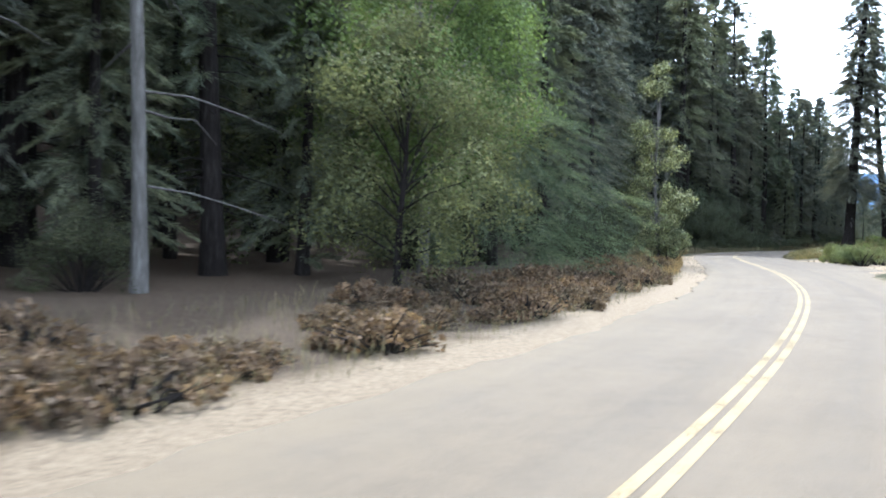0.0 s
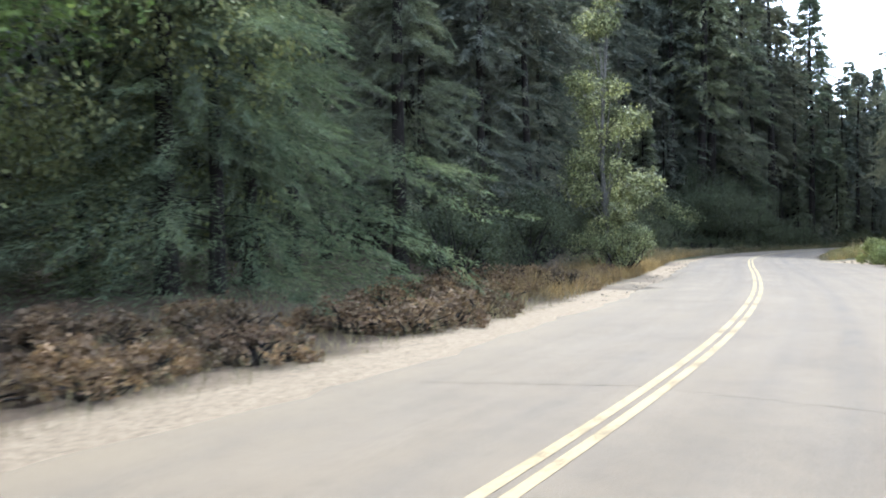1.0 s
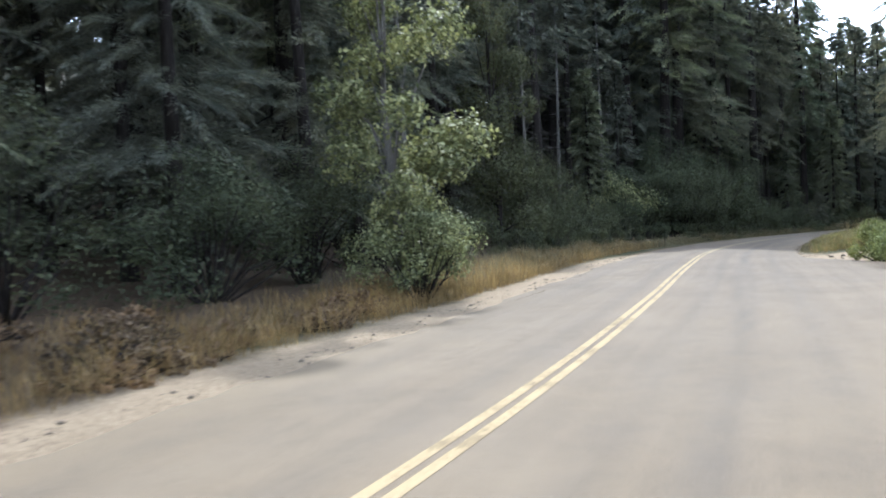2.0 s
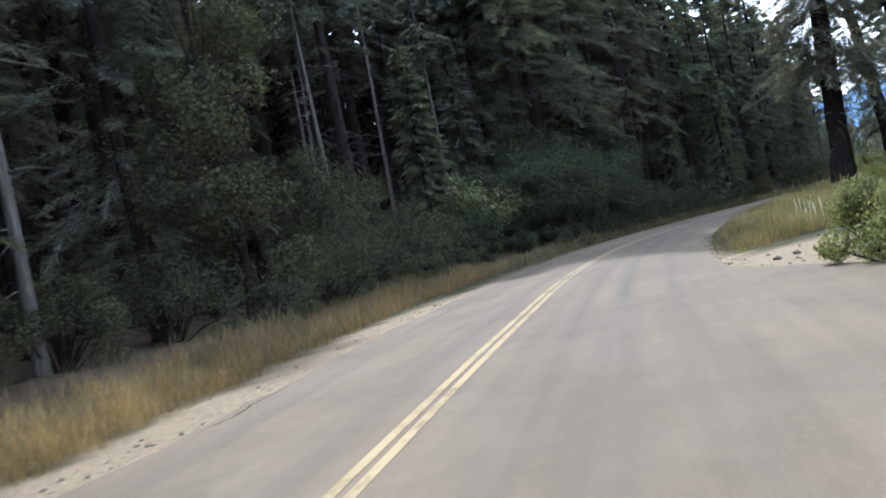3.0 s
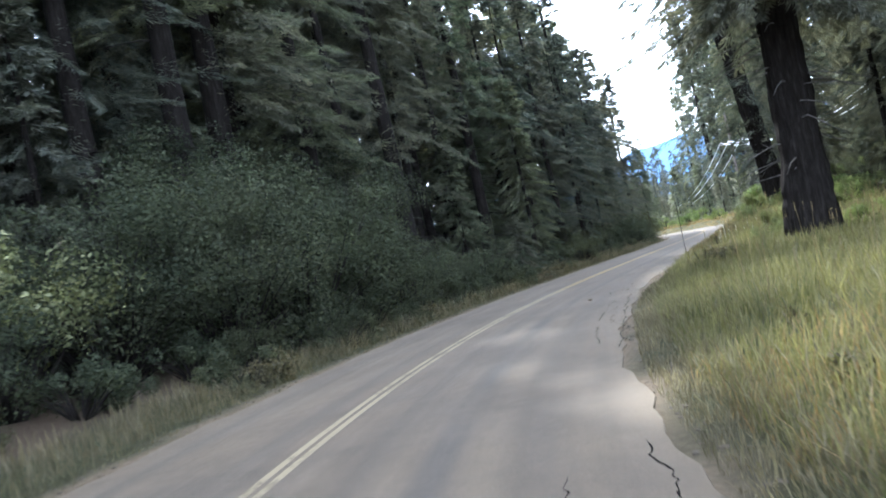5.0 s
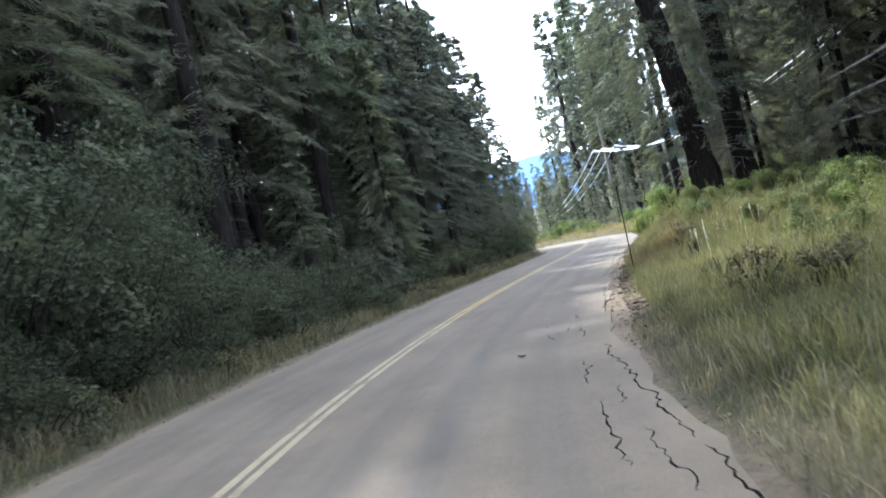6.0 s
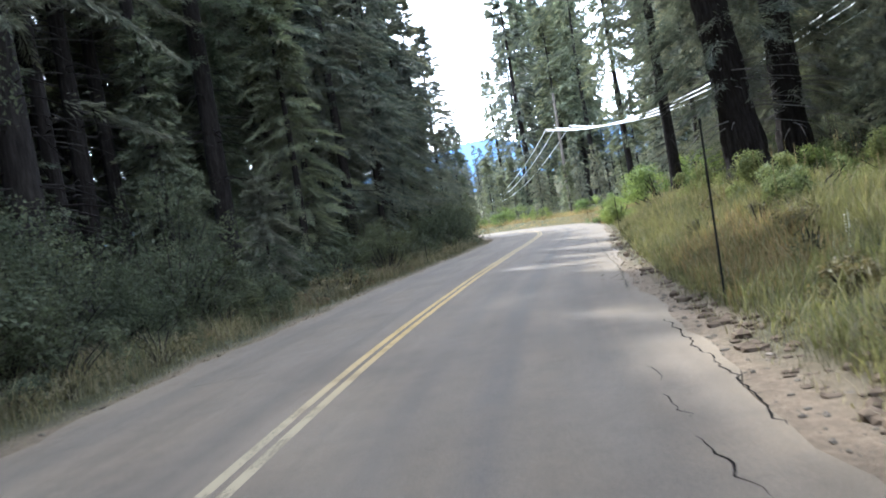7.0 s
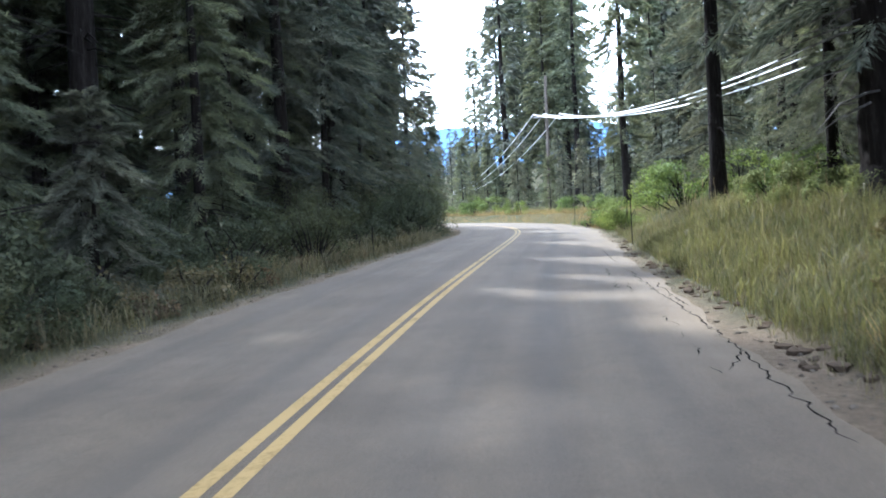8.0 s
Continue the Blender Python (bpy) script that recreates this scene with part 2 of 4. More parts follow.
def road_coords(x, y):
    """For arrays of plan points: the nearest station's y and the offset to the right."""
    pts = np.stack([np.ravel(x), np.ravel(y)], 1)
    yy, uu = np.empty(len(pts)), np.empty(len(pts))
    for k in range(0, len(pts), 4000):
        q = pts[k:k + 4000]
        d = ((q[:, None, :] - LINE[None, ::2]) ** 2).sum(-1)
        i = d.argmin(1) * 2
        uu[k:k + 4000] = ((q - LINE[i]) * SIDE[i]).sum(1) * 1.0
        far = np.sqrt(d.min(1))
        uu[k:k + 4000] = np.where(np.abs(uu[k:k + 4000]) < 0.5 * far, np.sign(uu[k:k + 4000] + 1e-9) * far, uu[k:k + 4000])
        yy[k:k + 4000] = LINE[i, 1]
    return yy.reshape(np.shape(x)), uu.reshape(np.shape(x))


def smooth(a, b, v):
    t = np.clip((v - a) / (b - a), 0, 1)
    return t * t * (3 - 2 * t)


def wobble(x, y, k=1.0):
    return (np.sin(1.3 * k * x + 0.7 * k * y) + np.sin(0.6 * k * x - 1.1 * k * y + 2) + np.sin(2.3 * k * y + 0.9 * k * x + 5)) / 3


def ground_height(x, y):
    yy, u = road_coords(x, y)
    bank = 0.2 + 0.15 * smooth(-30, -10, yy) + 0.62 * smooth(-3, 11, yy) - 0.5 * smooth(30, 45, yy)
    right = bank * smooth(3.4, 5.8, u) + 0.5 * smooth(8, 22, u) + 7.0 * smooth(26, 60, u)
    pull = smooth(-55, -50, yy) * (1 - smooth(-37, -33, yy))
    right = right * (1 - pull * (1 - smooth(8, 11, u)))
    left = 0.35 * smooth(4.6, 8, -u) + 0.9 * smooth(9, 24, -u) + 18.0 * smooth(22, 60, -u)
    h = np.where(u > 0, right, left) - 5 * smooth(95, 260, y) * (1 - smooth(400, 900, np.abs(x)))
    h = h - 0.04 + 0.06 * wobble(x, y) * smooth(3.4, 5.5, np.abs(u)) + 0.02 * wobble(x, y, 4) * smooth(3.2, 4.0, np.abs(u))
    return h - 0.06 * (np.abs(u) < 2.3)


def height(x, y):
    return float(ground_height(np.array([x]), np.array([y]))[0])


def mesh_of(name, verts, faces, mat):
    me = bpy.data.meshes.new(name)
    me.from_pydata(np.asarray(verts).tolist(), [], np.asarray(faces).tolist() if not isinstance(faces, list) else faces)
    me.materials.append(mat)
    return me


def part(name, me, parent, label=""):
    ob = new(name, me)
    ob.parent = parent
    return tagged(ob, label)


# ---- ground, road and paint ----
def ground():
    xs = np.r_[-3000, -1500, -700, -350, -200, -130, -90, np.arange(-66, -20, 2.0), np.arange(-20, 34, 0.5), np.arange(34, 76, 2.0), 90, 130, 200, 350, 700, 1500, 3000]
    ys = np.r_[-3000, -1500, -700, -400, -260, -190, np.arange(-150, -104, 2.0), np.arange(-104, 70, 0.6), np.arange(70, 132, 2.0), 150, 190, 260, 400, 700, 1500, 3000]
    X, Y = np.meshgrid(xs, ys)
    Z = ground_height(X, Y)
    yy, u = road_coords(X, Y)
    n, m = X.shape
    idx = np.arange(n * m).reshape(n, m)
    F = np.stack([idx[:-1, :-1], idx[:-1, 1:], idx[1:, 1:], idx[1:, :-1]], -1).reshape(-1, 4)
    me = mesh_of("ground", np.stack([X, Y, Z], -1).reshape(-1, 3), F, GROUND)
    me.shade_smooth()
    w = 0.14 * wobble(X, Y, 1.7) + 0.08 * wobble(X, Y, 5)
    pull = smooth(-56, -51, yy) * (1 - smooth(-36, -33.2, yy))
    reach = np.where(u > 0, 3.22 + 4.0 * pull + 0.4 * smooth(-12, -6, yy) * (1 - smooth(5, 11, yy)), 3.25 + 0.85 * (1 - smooth(-36, -30, yy)))
    gravel = 1 - smooth(reach - 0.1, reach + 0.3, np.abs(u) + w)
    wide = 3000 * smooth(44, 60, yy)
    turf = 1 - smooth(np.where(u > 0, 12 + wide, 5.2 * smooth(-62, -54, yy)), np.where(u > 0, 18 + wide, 0.2 + 6.4 * smooth(-62, -54, yy)), np.abs(u) + w)
    for key, val in (("gravel", gravel), ("turf", turf), ("pale", 1 - smooth(-33, -26, yy))):
        a = me.attributes.new(key, "FLOAT", "POINT")
        a.data.foreach_set("value", val.ravel().astype(np.float32))
    return tagged(new("ground", me), "forest floor of needle litter with sandy verges", "ground", kind="structure")


def road():
    us = np.r_[-1, -0.985, np.linspace(-0.94, 0.94, 44), 0.985, 1]
    V, F, wheel, sand, lane = [], [], [], [], []
    for i, (p, s) in enumerate(zip(LINE, SIDE)):
        wl = 3.0 + 0.06 * math.sin(i * 0.31) + 0.05 * math.sin(i * 0.93 + 1) + 0.04 * math.sin(i * 2.1) + 0.035 * math.sin(i * 2.9 + 2)
        wr = 3.2 + 0.06 * math.sin(i * 0.27 + 2) + 0.05 * math.sin(i * 0.83) + 0.03 * math.sin(i * 2.4)
        wr += 2.3 * smooth(-58, -50, p[1]) * (1 - smooth(-41, -35, p[1]))
        for k, u in enumerate(us):
            off = u * (wr if u > 0 else wl)
            q = p + s * off
            z = 0.0 - 0.02 * u * u if 0 < k < len(us) - 1 else -0.13
            V.append((q[0], q[1], z))
            lane += [off, 0.5 * i, 0.0]
            sand.append(0.8 * (1 - smooth(-62, -40, p[1])) * (0.55 + 0.45 * smooth(0.5, 0.95, abs(u))) + 0.45 * smooth(0.9, 1.0, abs(u)) * smooth(-62, -40, p[1]))
            wheel.append(0.5 * sum(math.exp(-((abs(off) - c) / 0.2) ** 2) for c in (0.75, 2.25)) + (0.9 * math.exp(-((off - 1.42) / 0.17) ** 2) if u > 0 else 0))
    w = len(us)
    for i in range(len(LINE) - 1):
        for k in range(w - 1):
            a = i * w + k
            F.append((a, a + 1, a + 1 + w, a + w))
    me = mesh_of("road", V, F, ASPHALT)
    for key, val in (("wheel", wheel), ("sand", sand)):
        a = me.attributes.new(key, "FLOAT", "POINT")
        a.data.foreach_set("value", np.array(val, np.float32))
    me.attributes.new("lane", "FLOAT_VECTOR", "POINT").data.foreach_set("vector", np.array(lane, np.float32))
    return tagged(new("road", me), "worn grey two-lane asphalt road with dusty patches", "road", kind="structure")


def stripe(u0, width, y0, y1):
    V, F = [], []
    a, b = station(y0), station(y1)
    for i in range(a, b):
        j = 0.004 * math.sin(i * 0.21 + u0 * 40)
        for u in (u0 - width / 2 + j, u0 + width / 2 + j):
            q = LINE[i] + SIDE[i] * u
            V.append((q[0], q[1], 0.004))
    for k in range(b - a - 1):
        F.append((2 * k, 2 * k + 1, 2 * k + 3, 2 * k + 2))
    me = mesh_of("centre_line", V, F, PAINT)
    along = np.array([v[1] for v in V])
    vivid = me.attributes.new("vivid", "FLOAT", "POINT")     # deeper yellow by stretch; the bend's sunlit paleness is put in past y 10
    vivid.data.foreach_set("value", (0.75 * smooth(-2.5, 3.5, along) * (1 - 0.65 * smooth(10, 28, along)) + 0.2 * (1 - smooth(-37, -29, along))).astype(np.float32))
    ob = new("centre_line", me)
    return tagged(ob, "worn yellow painted centre line on the asphalt", "road marking", "double centre line", "structure")


ground()
road()
stripe(-0.25, 0.095, -150, 97)
stripe(-0.09, 0.095, -150, 97)


# ---- plants ----
def tube(path, radii, sides=8, twist=0.0):
    """Rings along a path: vertices and quads."""
    path = [Vector(p) for p in path]
    V, F = [], []
    for i, (p, r) in enumerate(zip(path, radii)):
        d = (path[min(i + 1, len(path) - 1)] - path[max(i - 1, 0)]).normalized()
        a = d.orthogonal().normalized() if abs(d.z) < 0.9 else Vector((1, 0, 0)).cross(d).cross(d).normalized() * -1
        b = d.cross(a)
        for k in range(sides):
            t = 2 * math.pi * k / sides + twist * i
            V.append(p + (a * math.cos(t) + b * math.sin(t)) * r)
    for i in range(len(path) - 1):
        for k in range(sides):
            n = (k + 1) % sides
            F.append((i * sides + k, i * sides + n, (i + 1) * sides + n, (i + 1) * sides + k))
    F.append(tuple((len(path) - 1) * sides + k for k in range(sides)))
    return V, F


def join(pieces):
    V, F = [], []
    for v, f in pieces:
        o = len(V)
        V += [tuple(p) for p in v]
        F += [tuple(i + o for i in q) for q in f]
    return V, F


def kites(base, way, length, width, rng, flat=0.6, up=None):
    """Slim four-cornered sprays: arrays of base points, directions, lengths and widths."""
    n = len(base)
    if up is None:
        up = np.stack([rng.normal(0, flat, n), rng.normal(0, flat, n), np.ones(n)], 1)
    side = np.cross(way, up)
    side /= np.linalg.norm(side, axis=1)[:, None] + 1e-9
    nrm = np.cross(side, way)
    mid = base + way * (length * 0.45)[:, None] + nrm * (length * 0.06)[:, None]
    V = np.stack([base, mid + side * (width / 2)[:, None], base + way * length[:, None], mid - side * (width / 2)[:, None]], 1).reshape(-1, 3)
    i = np.arange(n)[:, None] * 4
    return V, np.concatenate([i + [0, 1, 2], i + [0, 2, 3]], 1).reshape(-1, 3)


def unit(v):
    return v / (np.linalg.norm(v, axis=1)[:, None] + 1e-9)


def conifer_meshes(seed, tall, radius, bare, spread, branches, sprays, size, needle, bark, dead=14, fine=0.0, furrow=0.0, skirt=0.45, low=0.85):
    """Trunk (with dead snags) and crown meshes of one conifer."""
    rng = np.random.default_rng(seed)
    n = 14
    hs = np.linspace(-0.3, tall, n)
    lean = rng.normal(0, 0.010, 2)
    path = [(lean[0] * h + 0.05 * math.sin(h * 0.4 + seed), lean[1] * h + 0.05 * math.cos(h * 0.33 + seed), h) for h in hs]
    radii = [radius * (1.35 if h < 0 else 1.0 + 0.25 * math.exp(-h / 0.5)) * max(0.04, 1 - h / (tall * 1.02)) ** 0.75 for h in hs]
    if furrow:                                        # ridged plates of bark
        hs2 = np.r_[np.linspace(-0.3, 9, 110), np.linspace(9.5, tall, 10)]
        axis = np.array([[np.interp(h, hs, [p[k] for p in path]) for k in range(2)] for h in hs2])
        rr = np.interp(hs2, hs, radii)
        rings = []
        for h, c, r in zip(hs2, axis, rr):
            for k in range(44):
                a = 2 * math.pi * k / 44
                q = Vector((math.cos(a) * 4.2, math.sin(a) * 4.2, h * 1.1 + seed))
                d = abs(noise.noise(q)) * 0.9 + abs(noise.noise(q * 2.3)) * 0.4
                flare = 1 + 0.22 * math.exp(-max(h, 0) / 0.35) * (0.5 + 0.5 * math.sin(5 * a + seed))
                rings.append((c[0] + math.cos(a) * r * flare * (1 + furrow * (d - 0.35)), c[1] + math.sin(a) * r * flare * (1 + furrow * (d - 0.35)), h))
        quads = [(i * 44 + k, i * 44 + (k + 1) % 44, (i + 1) * 44 + (k + 1) % 44, (i + 1) * 44 + k) for i in range(len(hs2) - 1) for k in range(44)]
        pieces = [(rings, quads)]
    else:
        pieces = [tube(path, radii, 12)]
    snags = []
    for _ in range(dead):
        h = rng.uniform(1.6, max(2.0, bare * tall * 1.25))
        a, ln = rng.uniform(0, 6.28), rng.uniform(0.5, 2.4)
        c, s = math.cos(a), math.sin(a)
        b0 = np.array([np.interp(h, hs, [p[0] for p in path]), np.interp(h, hs, [p[1] for p in path]), h])
        pts = [b0 + np.array([c * ln * t, s * ln * t, -0.25 * ln * t * t + rng.normal(0, 0.04)]) for t in (0, 0.35, 0.7, 1)]
        (snags if dead >= 40 else pieces).append(tube(pts, [0.028, 0.02, 0.013, 0.005], 4))
    trunk = mesh_of("trunk", *join(pieces), bark)
    trunk.shade_smooth()

    t = rng.uniform(0, 1, branches) ** low
    h = bare * tall + t * (tall - bare * tall) * 0.99
    az = rng.uniform(0, 2 * np.pi, branches)
    lump = 0.7 + 0.5 * (np.sin(3 * az + h * 0.9 + seed) * 0.5 + 0.5)
    length = spread * (0.10 + (1 - t) ** 0.8 * np.minimum(1, skirt + t * 3)) * lump * rng.uniform(0.6, 1.15, branches)
    rise = np.where(t > 0.75, 0.35, rng.normal(-0.12, 0.16, branches))
    droop = rng.uniform(0.10, 0.35, branches)
    x0 = np.interp(h, hs, [p[0] for p in path])
    y0 = np.interp(h, hs, [p[1] for p in path])
    root = np.stack([x0, y0, h], 1)
    near = 1 - smooth(fine, fine + 7, h) if fine else np.zeros(branches)      # low branches carry finer sprays
    k = np.repeat(np.arange(branches), (sprays * (0.55 + 3.3 * near)).astype(int))
    q = rng.uniform(0.18, 1.0, len(k)) ** 0.8
    out = np.stack([np.cos(az), np.sin(az), rise], 1)
    base = root[k] + out[k] * (length[k] * q)[:, None]
    base[:, 2] -= droop[k] * length[k] * q * q
    swing = rng.normal(0, 0.75, len(k))
    a2 = az[k] + swing
    way = unit(np.stack([np.cos(a2), np.sin(a2), rise[k] - 2 * droop[k] * q + rng.normal(-0.05, 0.28, len(k))], 1))
    fan = length[k] * (1.05 - q) * 0.25 * rng.uniform(0.3, 1.0, len(k))
    base += way * fan[:, None]
    ln = size * rng.uniform(0.6, 1.3, len(k)) * (1.12 - 0.68 * near[k])
    V, F = kites(base, way, ln, ln * rng.uniform(0.18, 0.34, len(k)) * (1 - 0.45 * near[k]), rng, 0.8)
    crown = mesh_of("crown", V, F, needle)
    if snags:
        return trunk, crown, mesh_of("deadwood", *join(snags), BARK_PALE if furrow else DEADWOOD)
    return trunk, crown


def plant(name, meshes, names, x, y, scale, turn, label, category, group="", kind="", sink=0.05, lean=(0, 0)):
    e = new(name)
    e.matrix_basis = pose(x, y, height(x, y) - sink, lean[0], lean[1], 0) @ pose(0, 0, 0, 0, 0, turn) @ Matrix.Scale(scale, 4)
    for nm, me in zip(names, meshes):
        part(nm, me, e)
    return tagged(e, label, category, group, kind)


def shrub_meshes(seed, tall, wide, leaves, size, leaf, bark=None, clumps=16):
    """Stems and a foliage of leaf clumps with gaps."""
    rng = np.random.default_rng(seed)
    cen, rad = [], []
    for _ in range(clumps):
        a, r = rng.uniform(0, 6.28), wide * 0.5 * math.sqrt(rng.uniform(0, 1)) * 0.85
        top = tall * (1 - 0.55 * (r / (wide * 0.5)) ** 2)
        cen.append((r * math.cos(a), r * math.sin(a), top * rng.uniform(0.25, 0.88)))
        rad.append(rng.uniform(0.09, 0.215) * min(wide, tall * 1.2))
    cen, rad = np.array(cen), np.array(rad)
    k = rng.choice(clumps, leaves, p=rad ** 2 / (rad ** 2).sum())
    d = unit(rng.normal(0, 1, (leaves, 3)))
    r = rad[k] * rng.uniform(0.45, 1.0, leaves) ** 0.5 * (1 + 0.25 * np.sin(5 * d[:, 0] + 3 * d[:, 1] + k))
    base = cen[k] + d * r[:, None] * [1, 1, 0.85]
    hollow = np.sin(2.9 * base[:, 0] + 1.3 * base[:, 1] + seed) + np.sin(2.3 * base[:, 1] - 1.9 * base[:, 2] + 1) + np.sin(3.4 * base[:, 2] + 0.8 * base[:, 0] + 2)
    keep = (base[:, 2] > 0.02) & (hollow > rng.normal(-0.5, 0.22, leaves))
    base, d = base[keep], d[keep]
    way = unit(np.cross(d, rng.normal(0, 1, base.shape)) * 0.9 + d * rng.uniform(-0.1, 0.7, len(base))[:, None])
    face = unit(d + rng.normal(0, 0.28, base.shape) + [0, 0, 0.25])
    ln = size * rng.uniform(0.55, 1.35, len(base))
    V, F = kites(base, way, ln, ln * rng.uniform(0.4, 0.65, len(base)), rng, 1.2, face)
    foliage = mesh_of("foliage", V, F, leaf)
    pieces = []
    for c in cen:
        m = c * 0.55 + rng.normal(0, 0.08, 3) * wide * 0.3
        m[2] = abs(m[2])
        pieces.append(tube([(c[0] * 0.08, c[1] * 0.08, -0.1), m, c], [0.035, 0.022, 0.008], 5))
    stems = mesh_of("stems", *join(pieces), bark or BARK)
    return stems, foliage


def broadleaf_meshes(seed, tall, wide, low, leaves, size, leaf, bark, clumps=26, stem=0.10):
    """Trunk with limbs, and a crown of leaf clumps with gaps between them."""
    rng = np.random.default_rng(seed)
    t = rng.uniform(0, 1, clumps)
    a = rng.uniform(0, 6.28, clumps)
    reach = wide * 0.5 * np.sqrt(np.clip(1 - (2 * t - 0.75) ** 2 / 1.6, 0.05, 1)) * rng.uniform(0.25, 1.0, clumps)
    z = low + (tall - low) * (0.06 + 0.9 * t)
    cen = np.stack([reach * np.cos(a), reach * np.sin(a), z], 1)
    rad = rng.uniform(0.13, 0.24, clumps) * wide
    k = rng.choice(clumps, leaves, p=rad ** 2 / (rad ** 2).sum())
    d = unit(rng.normal(0, 1, (leaves, 3)))
    r = rad[k] * rng.uniform(0.25, 1.0, leaves) ** 0.45 * (1 + 0.3 * np.sin(6 * d[:, 0] + 4 * d[:, 1] + 2 * k))
    base = cen[k] + d * r[:, None] * [1, 1, 0.8]
    keep = base[:, 2] > 0.03
    base, d = base[keep], d[keep]
    way = unit(np.cross(d, rng.normal(0, 1, base.shape)) * 0.9 + d * rng.uniform(-0.1, 0.7, len(base))[:, None] - [0, 0, 0.15])
    face = unit(d + rng.normal(0, 0.42, base.shape) + [0, 0, 0.25])
    ln = size * rng.uniform(0.55, 1.35, len(base))
    crown = mesh_of("crown", *kites(base, way, ln, ln * rng.uniform(0.42, 0.7, len(base)), rng, 1.3, face), leaf)
    hs = np.linspace(-0.2, tall * 0.9, 8)
    path = [(0.12 * math.sin(h * 0.7 + seed), 0.12 * math.cos(h * 0.6 + seed), h) for h in hs]
    pieces = [tube(path, [stem * (1.25 - 1.15 * i / 7) for i in range(8)], 9)]
    for c in cen:
        h = max(0.3, c[2] * rng.uniform(0.45, 0.75))
        m = np.array([c[0] * 0.45, c[1] * 0.45, (h + c[2]) / 2 + 0.1])
        pieces.append(tube([(0.12 * math.sin(h * 0.7 + seed), 0.12 * math.cos(h * 0.6 + seed), h), m, c], [stem * 0.35, stem * 0.22, 0.008], 5))
    trunk = mesh_of("trunk", *join(pieces), bark)
    trunk.shade_smooth()
    return trunk, crown


CONIFER_LABEL = "tall dark green conifer with rough brown trunk on the forest floor"
R = np.random.default_rng(11)
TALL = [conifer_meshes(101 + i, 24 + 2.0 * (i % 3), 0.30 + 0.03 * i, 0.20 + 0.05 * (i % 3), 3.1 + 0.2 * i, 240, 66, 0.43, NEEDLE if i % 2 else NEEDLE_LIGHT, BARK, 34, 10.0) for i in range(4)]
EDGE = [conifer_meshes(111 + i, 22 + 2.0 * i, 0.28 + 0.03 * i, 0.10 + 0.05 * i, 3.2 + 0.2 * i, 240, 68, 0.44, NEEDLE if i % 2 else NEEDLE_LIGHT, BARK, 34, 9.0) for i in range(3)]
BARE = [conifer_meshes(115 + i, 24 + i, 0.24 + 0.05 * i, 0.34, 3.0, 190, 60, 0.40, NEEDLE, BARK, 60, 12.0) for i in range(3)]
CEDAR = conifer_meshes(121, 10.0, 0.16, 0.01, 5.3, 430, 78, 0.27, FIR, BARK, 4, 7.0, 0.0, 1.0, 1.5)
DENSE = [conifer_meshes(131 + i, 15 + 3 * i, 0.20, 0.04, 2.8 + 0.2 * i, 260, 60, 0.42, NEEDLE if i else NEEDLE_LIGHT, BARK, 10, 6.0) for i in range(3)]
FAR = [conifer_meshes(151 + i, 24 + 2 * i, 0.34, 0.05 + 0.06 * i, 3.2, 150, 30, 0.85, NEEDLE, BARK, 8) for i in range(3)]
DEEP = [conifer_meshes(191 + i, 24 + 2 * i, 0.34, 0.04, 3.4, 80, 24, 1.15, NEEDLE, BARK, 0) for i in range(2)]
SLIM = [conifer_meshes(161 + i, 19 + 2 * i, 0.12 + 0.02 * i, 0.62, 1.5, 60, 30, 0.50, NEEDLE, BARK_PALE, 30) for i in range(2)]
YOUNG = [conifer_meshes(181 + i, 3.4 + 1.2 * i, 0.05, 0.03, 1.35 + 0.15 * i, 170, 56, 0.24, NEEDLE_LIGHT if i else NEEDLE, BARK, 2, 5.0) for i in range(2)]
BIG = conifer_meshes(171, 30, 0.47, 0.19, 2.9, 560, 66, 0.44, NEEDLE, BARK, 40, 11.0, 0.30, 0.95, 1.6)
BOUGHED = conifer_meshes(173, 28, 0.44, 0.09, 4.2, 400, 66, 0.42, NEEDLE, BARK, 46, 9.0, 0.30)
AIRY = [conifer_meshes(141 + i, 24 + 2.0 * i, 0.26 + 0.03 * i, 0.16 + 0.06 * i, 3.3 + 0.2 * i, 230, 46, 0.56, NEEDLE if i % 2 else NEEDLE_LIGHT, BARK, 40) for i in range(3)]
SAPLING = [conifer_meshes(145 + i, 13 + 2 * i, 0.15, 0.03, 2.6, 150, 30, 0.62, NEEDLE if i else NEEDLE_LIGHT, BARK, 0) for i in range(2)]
taken = []


def free(x, y, gap):
    if any((x - a) ** 2 + (y - b) ** 2 < gap * gap for a, b in taken):
        return False
    taken.append((x, y))
    return True


def conifer(meshes, x, y, s, label=CONIFER_LABEL, group="", lean=(0, 0)):
    free(x, y, 0)
    return plant("conifer_tree", meshes, ("trunk", "crown", "deadwood"), x, y, s, R.uniform(0, 360), label, "tree", group, lean=lean)


def in_gap(x, y):
    """The slot of open sky between the far trees on the right."""
    return y > 26 and abs(x - 1.7 - 0.186 * y) < 2.2 + 0.014 * y


